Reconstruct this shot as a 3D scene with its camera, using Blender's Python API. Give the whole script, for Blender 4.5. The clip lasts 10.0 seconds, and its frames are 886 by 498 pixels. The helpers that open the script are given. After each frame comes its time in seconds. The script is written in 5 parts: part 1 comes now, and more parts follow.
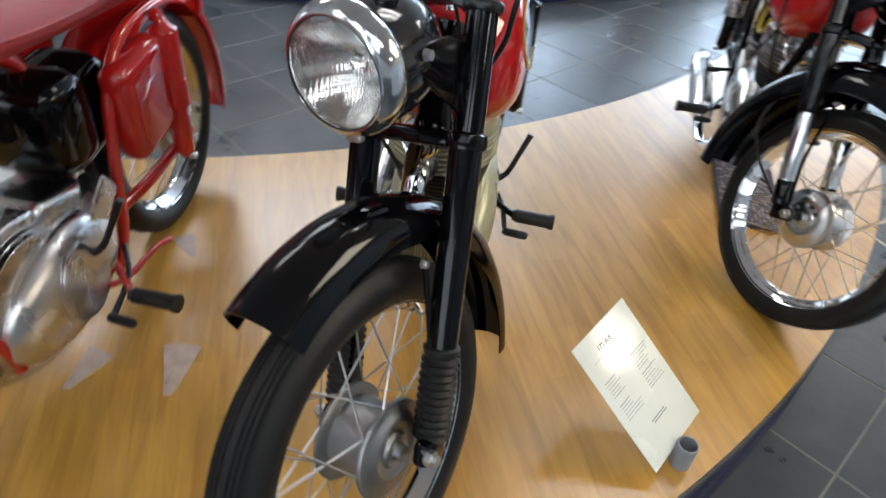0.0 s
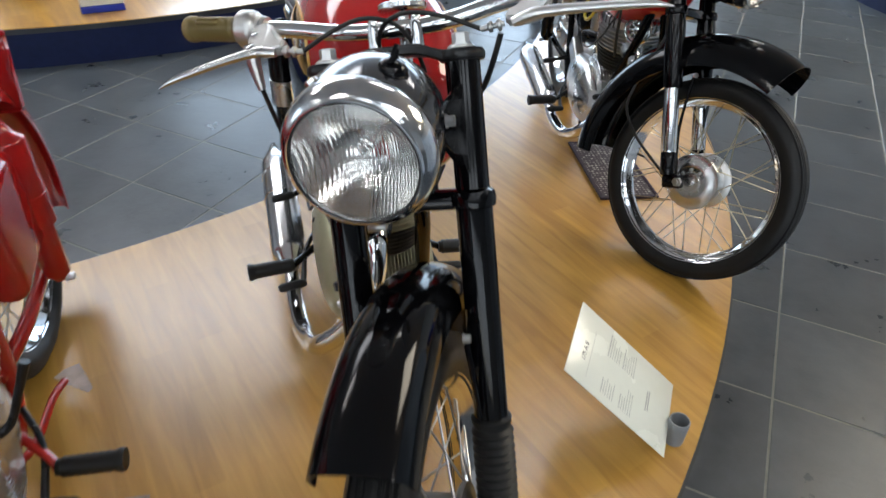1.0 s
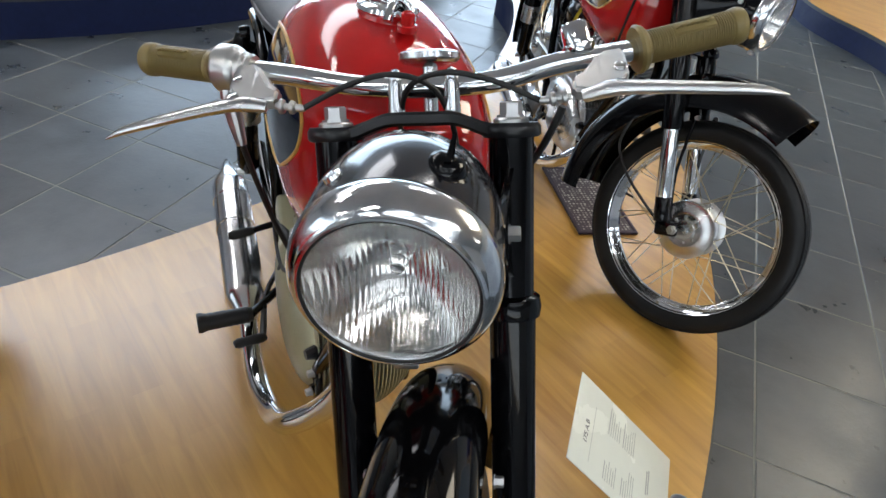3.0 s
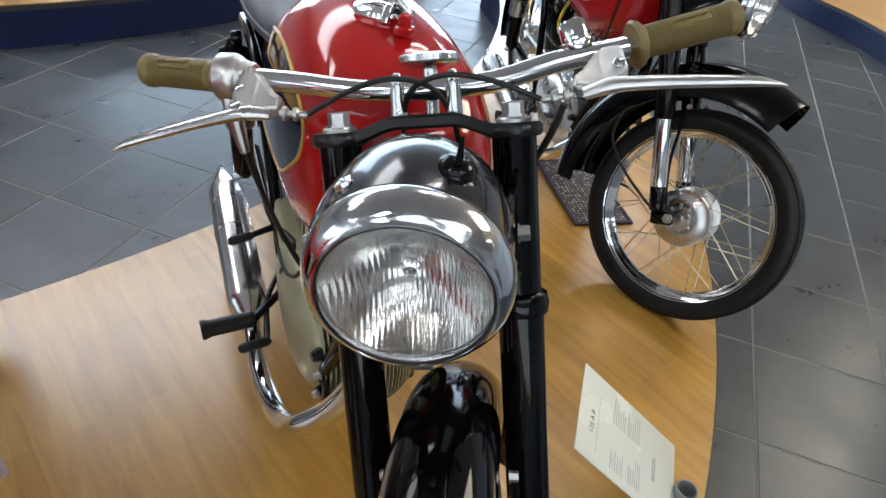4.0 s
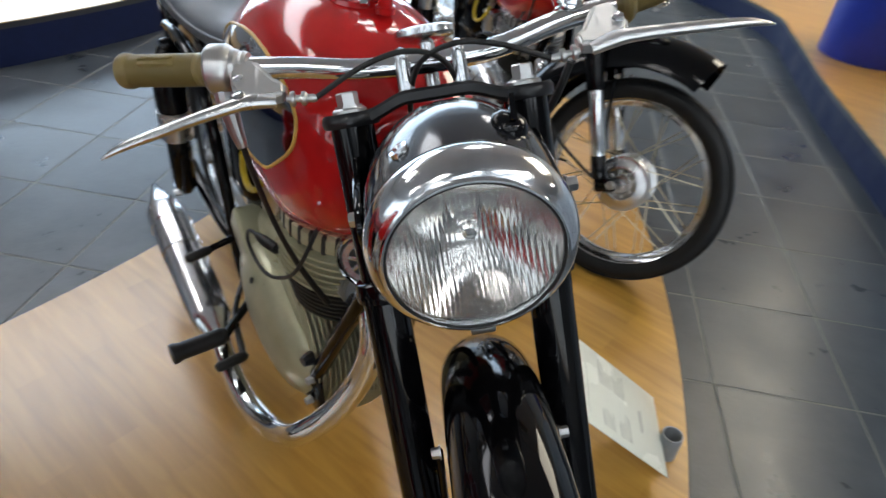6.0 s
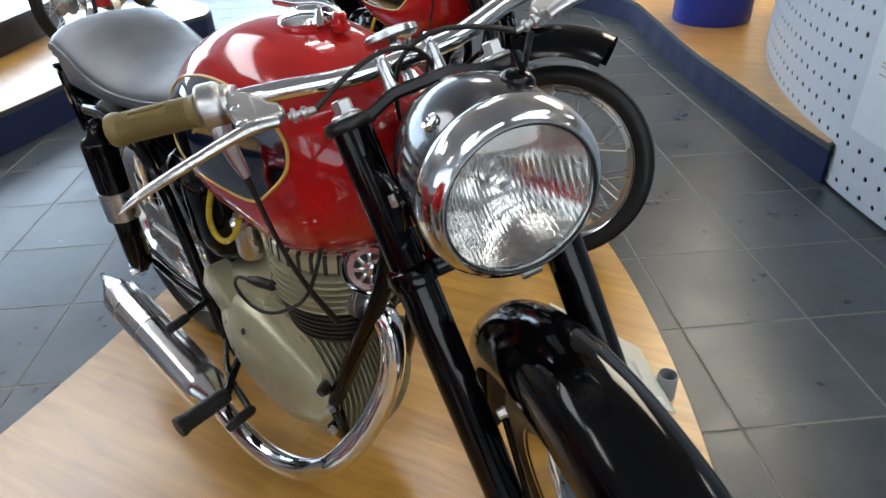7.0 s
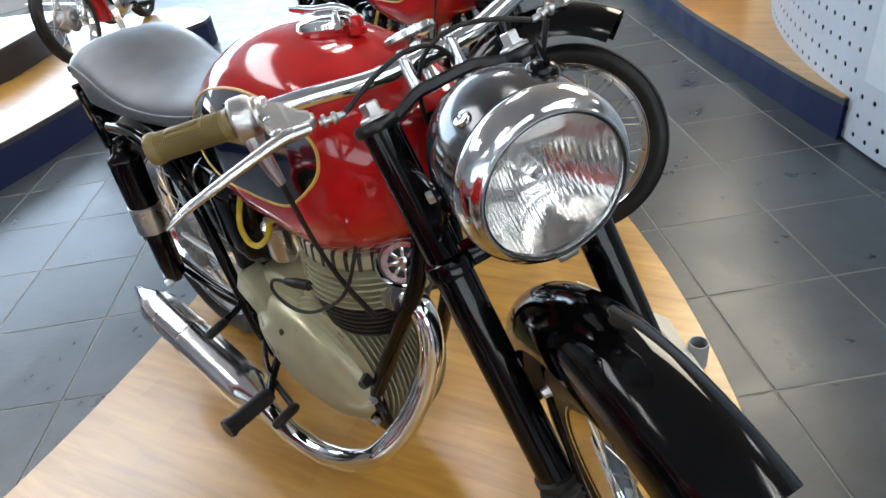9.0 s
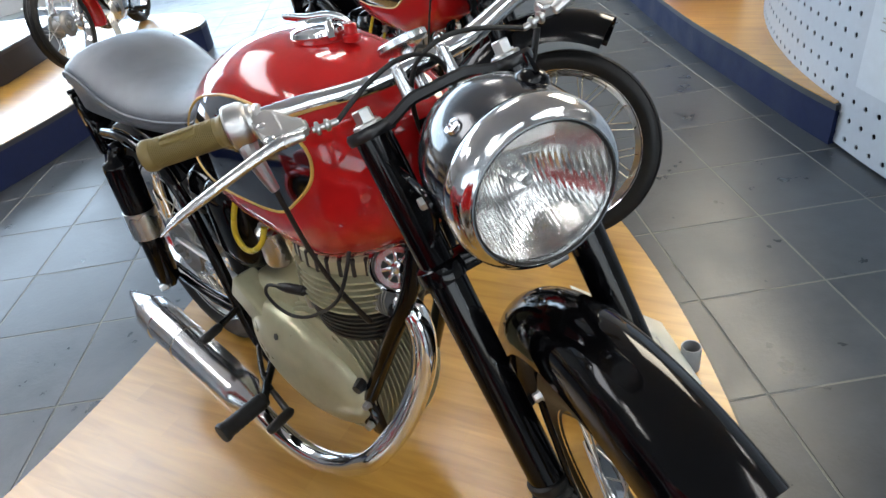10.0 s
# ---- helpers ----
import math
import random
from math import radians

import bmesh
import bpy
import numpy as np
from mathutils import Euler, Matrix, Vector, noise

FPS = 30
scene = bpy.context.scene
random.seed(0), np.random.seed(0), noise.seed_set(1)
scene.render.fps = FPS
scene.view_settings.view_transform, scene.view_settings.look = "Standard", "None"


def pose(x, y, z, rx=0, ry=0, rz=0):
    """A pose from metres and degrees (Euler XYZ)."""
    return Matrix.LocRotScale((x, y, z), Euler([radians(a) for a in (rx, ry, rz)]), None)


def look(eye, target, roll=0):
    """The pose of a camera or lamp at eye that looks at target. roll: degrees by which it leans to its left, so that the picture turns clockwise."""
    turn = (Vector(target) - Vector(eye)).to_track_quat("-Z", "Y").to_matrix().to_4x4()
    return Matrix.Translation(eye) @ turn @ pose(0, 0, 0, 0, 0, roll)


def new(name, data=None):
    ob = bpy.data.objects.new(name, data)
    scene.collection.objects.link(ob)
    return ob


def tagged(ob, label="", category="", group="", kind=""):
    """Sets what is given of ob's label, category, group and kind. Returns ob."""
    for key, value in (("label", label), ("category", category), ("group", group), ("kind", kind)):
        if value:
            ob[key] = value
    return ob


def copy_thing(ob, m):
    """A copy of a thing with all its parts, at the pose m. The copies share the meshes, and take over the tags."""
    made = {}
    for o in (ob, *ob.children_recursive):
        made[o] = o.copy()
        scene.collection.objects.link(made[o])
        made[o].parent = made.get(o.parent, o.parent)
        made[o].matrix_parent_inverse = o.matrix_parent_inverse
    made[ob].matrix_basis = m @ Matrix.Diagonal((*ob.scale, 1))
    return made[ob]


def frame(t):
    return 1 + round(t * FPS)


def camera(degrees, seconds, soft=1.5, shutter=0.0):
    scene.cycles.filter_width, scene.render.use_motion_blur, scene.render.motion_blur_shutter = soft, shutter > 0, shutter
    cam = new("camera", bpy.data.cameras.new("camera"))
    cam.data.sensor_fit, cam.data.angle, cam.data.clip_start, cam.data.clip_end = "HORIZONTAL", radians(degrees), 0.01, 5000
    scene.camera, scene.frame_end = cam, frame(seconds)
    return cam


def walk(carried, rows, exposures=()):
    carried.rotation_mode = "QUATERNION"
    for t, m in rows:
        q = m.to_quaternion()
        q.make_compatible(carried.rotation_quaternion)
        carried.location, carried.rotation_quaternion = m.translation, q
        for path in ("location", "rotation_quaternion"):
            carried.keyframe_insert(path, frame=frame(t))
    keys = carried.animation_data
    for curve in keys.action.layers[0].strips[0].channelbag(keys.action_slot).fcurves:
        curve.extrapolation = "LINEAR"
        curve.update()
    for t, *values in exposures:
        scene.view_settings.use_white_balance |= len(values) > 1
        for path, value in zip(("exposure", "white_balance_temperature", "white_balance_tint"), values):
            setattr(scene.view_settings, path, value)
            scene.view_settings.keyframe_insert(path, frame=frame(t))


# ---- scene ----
cam = camera(69.1, 10.0, shutter=0.5)
PATH = [
    (0, (0.094, -0.919, 1.164), (0.001, 0.639, -0.087), 5.8),
    (0.3, (-0.02, -0.922, 1.164), (0.094, 0.665, -0.048), 3.7),
    (0.5, (-0.092, -0.907, 1.164), (0.165, 0.671, -0.038), 4.1),
    (0.6, (-0.122, -0.897, 1.166), (0.188, 0.678, -0.027), 3.3),
    (1, (-0.173, -0.791, 1.166), (0.279, 0.746, -0.031), 2.8),
    (1.2, (-0.181, -0.718, 1.164), (0.309, 0.804, -0.037), 3.1),
    (1.5, (-0.184, -0.645, 1.161), (0.361, 0.87, -0.026), 5.8),
    (2, (-0.192, -0.582, 1.164), (0.422, 0.907, -0.022), 7.1),
    (2.5, (-0.204, -0.559, 1.158), (0.43, 0.915, -0.036), 9.9),
    (4, (-0.232, -0.548, 1.167), (0.428, 0.897, -0.047), 7.9),
    (4.5, (-0.234, -0.549, 1.168), (0.427, 0.892, -0.051), 7.9),
    (5, (-0.236, -0.55, 1.168), (0.427, 0.89, -0.052), 8.1),
    (5.5, (-0.237, -0.547, 1.162), (0.435, 0.886, -0.061), 7.2),
    (5.8, (-0.288, -0.526, 1.138), (0.429, 0.891, -0.079), 4.4),
    (6, (-0.346, -0.516, 1.128), (0.564, 0.818, -0.051), 6.3),
    (6.1, (-0.367, -0.514, 1.124), (0.587, 0.8, -0.043), 6.6),
    (6.2, (-0.392, -0.513, 1.123), (0.606, 0.783, -0.028), 5.5),
    (7.3, (-0.489, -0.503, 1.09), (0.64, 0.745, 0.01), -5.0),
    (7.5, (-0.497, -0.498, 1.091), (0.606, 0.765, 0.0), -6.1),
    (8, (-0.492, -0.494, 1.092), (0.608, 0.758, -0.012), -7.3),
    (8.5, (-0.497, -0.501, 1.109), (0.604, 0.747, -0.001), -7.6),
    (9, (-0.504, -0.503, 1.115), (0.59, 0.749, 0.003), -8.6),
    (9.5, (-0.501, -0.507, 1.119), (0.602, 0.74, 0.012), -8.6),
    (10, (-0.504, -0.51, 1.12), (0.604, 0.737, 0.017), -8.4),
]
walk(cam, [(t, look(eye, target, roll)) for t, eye, target, roll in PATH], [(0, -0.07), (0.8, -0.30), (5.5, -0.36), (6.0, -0.41), (7.3, -0.16), (8.8, 0.03), (10, 0.03)])

# ---- world and light ----
world = bpy.data.worlds.new("world")
scene.world = world
world.use_nodes = True
wn = world.node_tree.nodes
sky = wn.new("ShaderNodeTexSky")
sky.sky_type, sky.sun_disc = "NISHITA", False
sky.sun_elevation, sky.sun_rotation = radians(40), radians(200)
wn["Background"].inputs[1].default_value = 0.12
world.node_tree.links.new(sky.outputs[0], wn["Background"].inputs[0])


def area(name, eye, target, sx, sy, watts, color):
    lamp = bpy.data.lights.new(name, "AREA")
    lamp.shape, lamp.size, lamp.size_y, lamp.energy, lamp.color = "RECTANGLE", sx, sy, watts, color
    ob = new(name, lamp)
    ob.matrix_world = look(eye, target)
    return ob


WINDOW_W, WINDOW_S, FILL_WEST = 560.0, 170.0, 110.0
area("window_light", (2.5, 8.9, 1.75), (2.0, 0, 0.6), 8.0, 2.7, WINDOW_W, (0.62, 0.80, 1.0))

area("window_light_south", (-3.0, -7.75, 1.75), (-2.0, 0, 0.8), 7.6, 2.0, WINDOW_S, (0.80, 0.90, 1.0))
# fill from the west, added to brighten the silencer and lamp bowl
area("fill_light_west", (-7.75, -1.0, 1.75), (0, -0.5, 0.6), 7.6, 2.0, FILL_WEST, (0.80, 0.90, 1.0))

# ---- materials ----


def material(name, color, rough=0.5, metal=0.0, coat=0.0, spec=0.5):
    m = bpy.data.materials.new(name)
    m.use_nodes = True
    b = m.node_tree.nodes["Principled BSDF"]
    b.inputs["Base Color"].default_value = (*color, 1)
    b.inputs["Roughness"].default_value = rough
    b.inputs["Metallic"].default_value = metal
    b.inputs["Coat Weight"].default_value = coat
    b.inputs["Coat Roughness"].default_value = 0.04
    b.inputs["Specular IOR Level"].default_value = spec
    return m, m.node_tree.nodes, m.node_tree.links, b


def worn(name, color, rough, metal=0.0, coat=0.0, scale=30.0, vary=0.15, bump=0.0, spots=6.0, rvary=0.1, fine=300.0, spec=0.5):
    """Colour and gloss that vary at two scales, with a fine relief."""
    m, n, l, b = material(name, color, rough, metal, coat, spec)
    tc = n.new("ShaderNodeTexCoord")
    a = n.new("ShaderNodeTexNoise")
    a.inputs["Scale"].default_value, a.inputs["Detail"].default_value = spots, 6
    f = n.new("ShaderNodeTexNoise")
    f.inputs["Scale"].default_value, f.inputs["Detail"].default_value = scale, 4
    for t in (a, f):
        l.new(tc.outputs["Object"], t.inputs["Vector"])
    mix = n.new("ShaderNodeMath")
    mix.operation = "ADD"
    l.new(a.outputs["Fac"], mix.inputs[0]), l.new(f.outputs["Fac"], mix.inputs[1])
    ramp = n.new("ShaderNodeMapRange")
    ramp.inputs["From Min"].default_value, ramp.inputs["From Max"].default_value = 0.6, 1.4
    ramp.inputs["To Min"].default_value, ramp.inputs["To Max"].default_value = 1 - vary, 1 + vary
    l.new(mix.outputs[0], ramp.inputs["Value"])
    mul = n.new("ShaderNodeMix")
    mul.data_type, mul.blend_type = "RGBA", "MULTIPLY"
    mul.inputs["Factor"].default_value = 1.0
    mul.inputs["A"].default_value = (*color, 1)
    l.new(ramp.outputs["Result"], mul.inputs["B"])
    l.new(mul.outputs["Result"], b.inputs["Base Color"])
    rr = n.new("ShaderNodeMapRange")
    rr.inputs["From Min"].default_value, rr.inputs["From Max"].default_value = 0.3, 0.7
    rr.inputs["To Min"].default_value, rr.inputs["To Max"].default_value = max(0.0, rough - rvary), rough + rvary
    l.new(a.outputs["Fac"], rr.inputs["Value"]), l.new(rr.outputs["Result"], b.inputs["Roughness"])
    if bump:
        g = n.new("ShaderNodeTexNoise")
        g.inputs["Scale"].default_value, g.inputs["Detail"].default_value = fine, 3
        l.new(tc.outputs["Object"], g.inputs["Vector"])
        bp = n.new("ShaderNodeBump")
        bp.inputs["Strength"].default_value, bp.inputs["Distance"].default_value = bump, 0.002
        l.new(g.outputs["Fac"], bp.inputs["Height"]), l.new(bp.outputs["Normal"], b.inputs["Normal"])
    return m


BLACK = worn("black_enamel", (0.002, 0.002, 0.0025), 0.08, coat=0.0, vary=0.3, rvary=0.05, spec=0.24)
SATIN = worn("satin_black_metal", (0.007, 0.007, 0.008), 0.30, vary=0.3, rvary=0.08, spec=0.4)
SHELL = worn("dark_shell_lacquer", (0.012, 0.012, 0.015), 0.12, metal=0.0, coat=0.30, vary=0.35, rvary=0.05, bump=0.05, fine=45, spec=0.4)
CHROME = worn("chrome", (0.78, 0.79, 0.80), 0.09, metal=1.0, vary=0.08, rvary=0.06, spots=14)
LAMP_RIM = worn("aged_lamp_chrome", (0.68, 0.70, 0.715), 0.13, metal=1.0, vary=0.20, rvary=0.07, bump=0.05, fine=90, spots=40)
DULL_CHROME = worn("worn_chrome", (0.62, 0.63, 0.64), 0.20, metal=1.0, vary=0.15, rvary=0.1, spots=25)
ALLOY = worn("polished_alloy", (0.60, 0.60, 0.60), 0.28, metal=1.0, vary=0.15, rvary=0.1, bump=0.15)
HUB = worn("dull_hub_alloy", (0.30, 0.30, 0.30), 0.42, metal=1.0, vary=0.2, bump=0.15)
SILENCER = worn("silencer_chrome", (0.80, 0.81, 0.83), 0.17, metal=1.0, vary=0.05, rvary=0.04, spots=4)
STEEL = worn("zinc_steel", (0.50, 0.50, 0.49), 0.35, metal=1.0, vary=0.2)
RED = worn("red_enamel", (0.42, 0.010, 0.010), 0.07, coat=0.2, vary=0.10, rvary=0.04, spots=4)
RED_FRAME = worn("red_frame_enamel", (0.46, 0.014, 0.008), 0.2, coat=0.6, vary=0.12)
RED_SEAT = worn("red_vinyl", (0.24, 0.014, 0.02), 0.42, vary=0.15, bump=0.3, fine=700)
CAST = worn("cast_alloy", (0.56, 0.56, 0.55), 0.40, metal=1.0, vary=0.10, bump=0.03)
ENGINE = worn("engine_enamel", (0.42, 0.41, 0.27), 0.34, metal=0.35, vary=0.14, rvary=0.1, bump=0.1, spots=9)
IRON = worn("black_cylinder_iron", (0.02, 0.02, 0.018), 0.5, vary=0.3, bump=0.2)
RUBBER = worn("tyre_rubber", (0.008, 0.008, 0.008), 0.5, vary=0.25, bump=0.2, rvary=0.12, spec=0.28)
BLACK_RUBBER = worn("black_rubber", (0.010, 0.0095, 0.009), 0.5, vary=0.3, bump=0.2, spec=0.35)
GRIP = worn("olive_grip_rubber", (0.18, 0.132, 0.042), 0.48, vary=0.12, bump=0.15, rvary=0.1)
SEAT = worn("grey_vinyl", (0.072, 0.082, 0.098), 0.34, vary=0.28, bump=0.45, fine=420, rvary=0.12, spec=0.6)
GOLD = worn("gold_lining", (0.60, 0.36, 0.08), 0.35, vary=0.1)
HOSE = worn("yellow_hose", (0.55, 0.42, 0.03), 0.25, vary=0.12)
NAVY = worn("navy_paint", (0.006, 0.012, 0.050), 0.5, vary=0.2, bump=0.15, rvary=0.1, spec=0.25)
DARK_RISER = worn("dark_riser_paint", (0.012, 0.012, 0.018), 0.45, vary=0.2)
EDGE = worn("platform_edge_trim", (0.03, 0.032, 0.035), 0.4, vary=0.25)
WALL = worn("wall_paint", (0.50, 0.51, 0.52), 0.7, vary=0.06, bump=0.2)
CEILING = worn("ceiling_paint", (0.58, 0.585, 0.60), 0.8, vary=0.06)
SCREEN = worn("screen_paint", (0.45, 0.50, 0.55), 0.4, vary=0.05, rvary=0.08)
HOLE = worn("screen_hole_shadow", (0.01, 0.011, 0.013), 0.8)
CARD = worn("white_card", (0.74, 0.75, 0.66), 0.25, coat=0.4, vary=0.03)
NOTICE = worn("notice_sheet_vinyl", (0.55, 0.60, 0.64), 0.45, vary=0.05)
INK = worn("printed_ink", (0.05, 0.05, 0.05), 0.5)
FADED_INK = worn("small_print_ink", (0.34, 0.34, 0.31), 0.5)
GREY_PLASTIC = worn("grey_plastic", (0.20, 0.21, 0.22), 0.4, vary=0.12)
BLUE = worn("blue_paint", (0.01, 0.03, 0.30), 0.4, vary=0.12)
SILVER = worn("silver_paint", (0.42, 0.44, 0.46), 0.35, metal=0.4, vary=0.12)
MAT_DARK = worn("mat_border", (0.05, 0.035, 0.05), 0.9, vary=0.3, bump=0.5)
PANEL = worn("side_panel_chrome", (0.22, 0.24, 0.28), 0.07, metal=1.0, coat=0.3, vary=0.1, rvary=0.04)
TAPE = worn("white_tape", (0.72, 0.60, 0.54), 0.35, vary=0.2, spots=30)
TAPE.node_tree.nodes["Principled BSDF"].inputs["Alpha"].default_value = 0.38


def wood():
    m, n, l, b = material("beech_laminate", (0.5, 0.26, 0.08), 0.4, coat=0.8)
    b.inputs["Coat Roughness"].default_value = 0.26
    tc = n.new("ShaderNodeTexCoord")
    mp = n.new("ShaderNodeMapping")
    l.new(tc.outputs["Object"], mp.inputs["Vector"])
    br = n.new("ShaderNodeTexBrick")
    br.inputs["Scale"].default_value = 1.0
    br.inputs["Brick Width"].default_value, br.inputs["Row Height"].default_value = 0.42, 0.065
    br.inputs["Mortar Size"].default_value, br.offset = 0.0004, 0.37
    br.inputs["Color1"].default_value, br.inputs["Color2"].default_value = (0, 0, 0, 1), (1, 1, 1, 1)
    br.inputs["Mortar"].default_value = (0.3, 0.3, 0.3, 1)
    l.new(mp.outputs[0], br.inputs["Vector"])
    st = n.new("ShaderNodeMapping")
    st.inputs["Scale"].default_value = (1.2, 12, 1)
    l.new(tc.outputs["Object"], st.inputs["Vector"])
    gr = n.new("ShaderNodeTexNoise")
    gr.inputs["Scale"].default_value, gr.inputs["Detail"].default_value, gr.inputs["Distortion"].default_value = 3.0, 8, 0.8
    l.new(st.outputs[0], gr.inputs["Vector"])
    big = n.new("ShaderNodeTexNoise")
    big.inputs["Scale"].default_value = 1.7
    l.new(tc.outputs["Object"], big.inputs["Vector"])
    a = n.new("ShaderNodeMath")
    a.operation = "MULTIPLY_ADD"
    a.inputs[1].default_value = 0.20
    l.new(br.outputs["Color"], a.inputs[0]), l.new(gr.outputs["Fac"], a.inputs[2])
    c = n.new("ShaderNodeMath")
    c.operation = "MULTIPLY_ADD"
    c.inputs[1].default_value = 0.25
    l.new(big.outputs["Fac"], c.inputs[0]), l.new(a.outputs[0], c.inputs[2])
    r = n.new("ShaderNodeValToRGB")
    r.color_ramp.elements[0].position, r.color_ramp.elements[0].color = 0.45, (0.335, 0.158, 0.022, 1)
    r.color_ramp.elements[1].position, r.color_ramp.elements[1].color = 1.05, (0.530, 0.290, 0.050, 1)
    l.new(c.outputs[0], r.inputs["Fac"]), l.new(r.outputs["Color"], b.inputs["Base Color"])
    rr = n.new("ShaderNodeMapRange")
    rr.inputs["To Min"].default_value, rr.inputs["To Max"].default_value = 0.27, 0.38
    l.new(gr.outputs["Fac"], rr.inputs["Value"]), l.new(rr.outputs["Result"], b.inputs["Roughness"])
    bp = n.new("ShaderNodeBump")
    bp.inputs["Strength"].default_value, bp.inputs["Distance"].default_value = 0.06, 0.001
    l.new(gr.outputs["Fac"], bp.inputs["Height"]), l.new(bp.outputs["Normal"], b.inputs["Normal"])
    return m


def slate():
    m, n, l, b = material("slate_tile", (0.09, 0.1, 0.11), 0.35)
    tc, oi = n.new("ShaderNodeTexCoord"), n.new("ShaderNodeObjectInfo")
    off = n.new("ShaderNodeVectorMath")
    off.operation = "SCALE"
    l.new(oi.outputs["Location"], off.inputs[0])
    off.inputs["Scale"].default_value = 3.7
    add = n.new("ShaderNodeVectorMath")
    l.new(tc.outputs["Object"], add.inputs[0]), l.new(off.outputs[0], add.inputs[1])
    a = n.new("ShaderNodeTexNoise")
    a.inputs["Scale"].default_value, a.inputs["Detail"].default_value, a.inputs["Roughness"].default_value = 7, 8, 0.6
    f = n.new("ShaderNodeTexNoise")
    f.inputs["Scale"].default_value, f.inputs["Detail"].default_value = 90, 4
    l.new(add.outputs[0], a.inputs["Vector"]), l.new(add.outputs[0], f.inputs["Vector"])
    r = n.new("ShaderNodeValToRGB")
    r.color_ramp.elements[0].position, r.color_ramp.elements[0].color = 0.3, (0.028, 0.035, 0.042, 1)
    r.color_ramp.elements[1].position, r.color_ramp.elements[1].color = 0.75, (0.060, 0.070, 0.080, 1)
    l.new(a.outputs["Fac"], r.inputs["Fac"])
    v = n.new("ShaderNodeMapRange")
    v.inputs["To Min"].default_value, v.inputs["To Max"].default_value = 0.85, 1.15
    l.new(oi.outputs["Random"], v.inputs["Value"])
    mul = n.new("ShaderNodeMix")
    mul.data_type, mul.blend_type = "RGBA", "MULTIPLY"
    mul.inputs["Factor"].default_value = 1
    l.new(r.outputs["Color"], mul.inputs["A"]), l.new(v.outputs["Result"], mul.inputs["B"])
    l.new(mul.outputs["Result"], b.inputs["Base Color"])
    rr = n.new("ShaderNodeMapRange")
    rr.inputs["From Min"].default_value, rr.inputs["From Max"].default_value = 0.3, 0.7
    rr.inputs["To Min"].default_value, rr.inputs["To Max"].default_value = 0.26, 0.41
    l.new(a.outputs["Fac"], rr.inputs["Value"]), l.new(rr.outputs["Result"], b.inputs["Roughness"])
    s = n.new("ShaderNodeMath")
    s.operation = "MULTIPLY_ADD"
    s.inputs[1].default_value = 0.25
    l.new(f.outputs["Fac"], s.inputs[0]), l.new(a.outputs["Fac"], s.inputs[2])
    bp = n.new("ShaderNodeBump")
    bp.inputs["Strength"].default_value, bp.inputs["Distance"].default_value = 0.35, 0.005
    l.new(s.outputs[0], bp.inputs["Height"]), l.new(bp.outputs["Normal"], b.inputs["Normal"])
    return m


def glow(name, color, strength):
    m, n, l, b = material(name, (0.8, 0.8, 0.8))
    b.inputs["Emission Color"].default_value = (*color, 1)
    b.inputs["Emission Strength"].default_value = strength
    return m


def glass(name, rough=0.0, color=(1, 1, 1)):
    m, n, l, b = material(name, color, rough)
    b.inputs["Transmission Weight"].default_value, b.inputs["IOR"].default_value = 1.0, 1.5
    return m


WOOD, SLATE = wood(), slate()
GROUT = worn("tile_grout", (0.18, 0.18, 0.16), 0.8, vary=0.2, bump=0.2)
GLASS = glass("lamp_glass", 0.02)


def lens_glass():
    """Clear glass: what lies behind shows through, and the surface shines."""
    m, n, l, b = material("fluted_lens_glass", (1, 1, 1), 0.03)
    clear, shine, mix, fr = n.new("ShaderNodeBsdfTransparent"), n.new("ShaderNodeBsdfGlossy"), n.new("ShaderNodeMixShader"), n.new("ShaderNodeLayerWeight")
    clear.inputs["Color"].default_value, shine.inputs["Roughness"].default_value = (0.96, 0.955, 0.95, 1), 0.05
    pw, sc = n.new("ShaderNodeMath"), n.new("ShaderNodeMath")
    fr.inputs["Blend"].default_value = 0.5
    pw.operation, pw.inputs[1].default_value, sc.operation, sc.inputs[1].default_value, sc.inputs[2].default_value = "POWER", 4.0, "MULTIPLY_ADD", 0.6, 0.08
    l.new(fr.outputs["Facing"], pw.inputs[0]), l.new(pw.outputs[0], sc.inputs[0])
    l.new(sc.outputs[0], mix.inputs[0]), l.new(clear.outputs[0], mix.inputs[1]), l.new(shine.outputs[0], mix.inputs[2])
    l.new(mix.outputs[0], n["Material Output"].inputs["Surface"])
    return m


def reflector():
    """Silvered bowl with upright flutes."""
    m, n, l, b = material("silvered_reflector", (0.80, 0.80, 0.78), 0.14, 1.0)
    tc, sp, ml, sn, bp = n.new("ShaderNodeTexCoord"), n.new("ShaderNodeSeparateXYZ"), n.new("ShaderNodeMath"), n.new("ShaderNodeMath"), n.new("ShaderNodeBump")
    ml.operation, ml.inputs[1].default_value, sn.operation = "MULTIPLY", 1375.0, "SINE"
    bp.inputs["Strength"].default_value, bp.inputs["Distance"].default_value = 1.0, 0.00009
    l.new(tc.outputs["Object"], sp.inputs[0]), l.new(sp.outputs["X"], ml.inputs[0]), l.new(ml.outputs[0], sn.inputs[0])
    l.new(sn.outputs[0], bp.inputs["Height"]), l.new(bp.outputs["Normal"], b.inputs["Normal"])
    return m


REFLECTOR = reflector()
LENS = lens_glass()
PANE = glass("window_glass", 0.0)
TUBE = glow("ceiling_tube_glow", (1.0, 0.985, 0.96), 36.0)


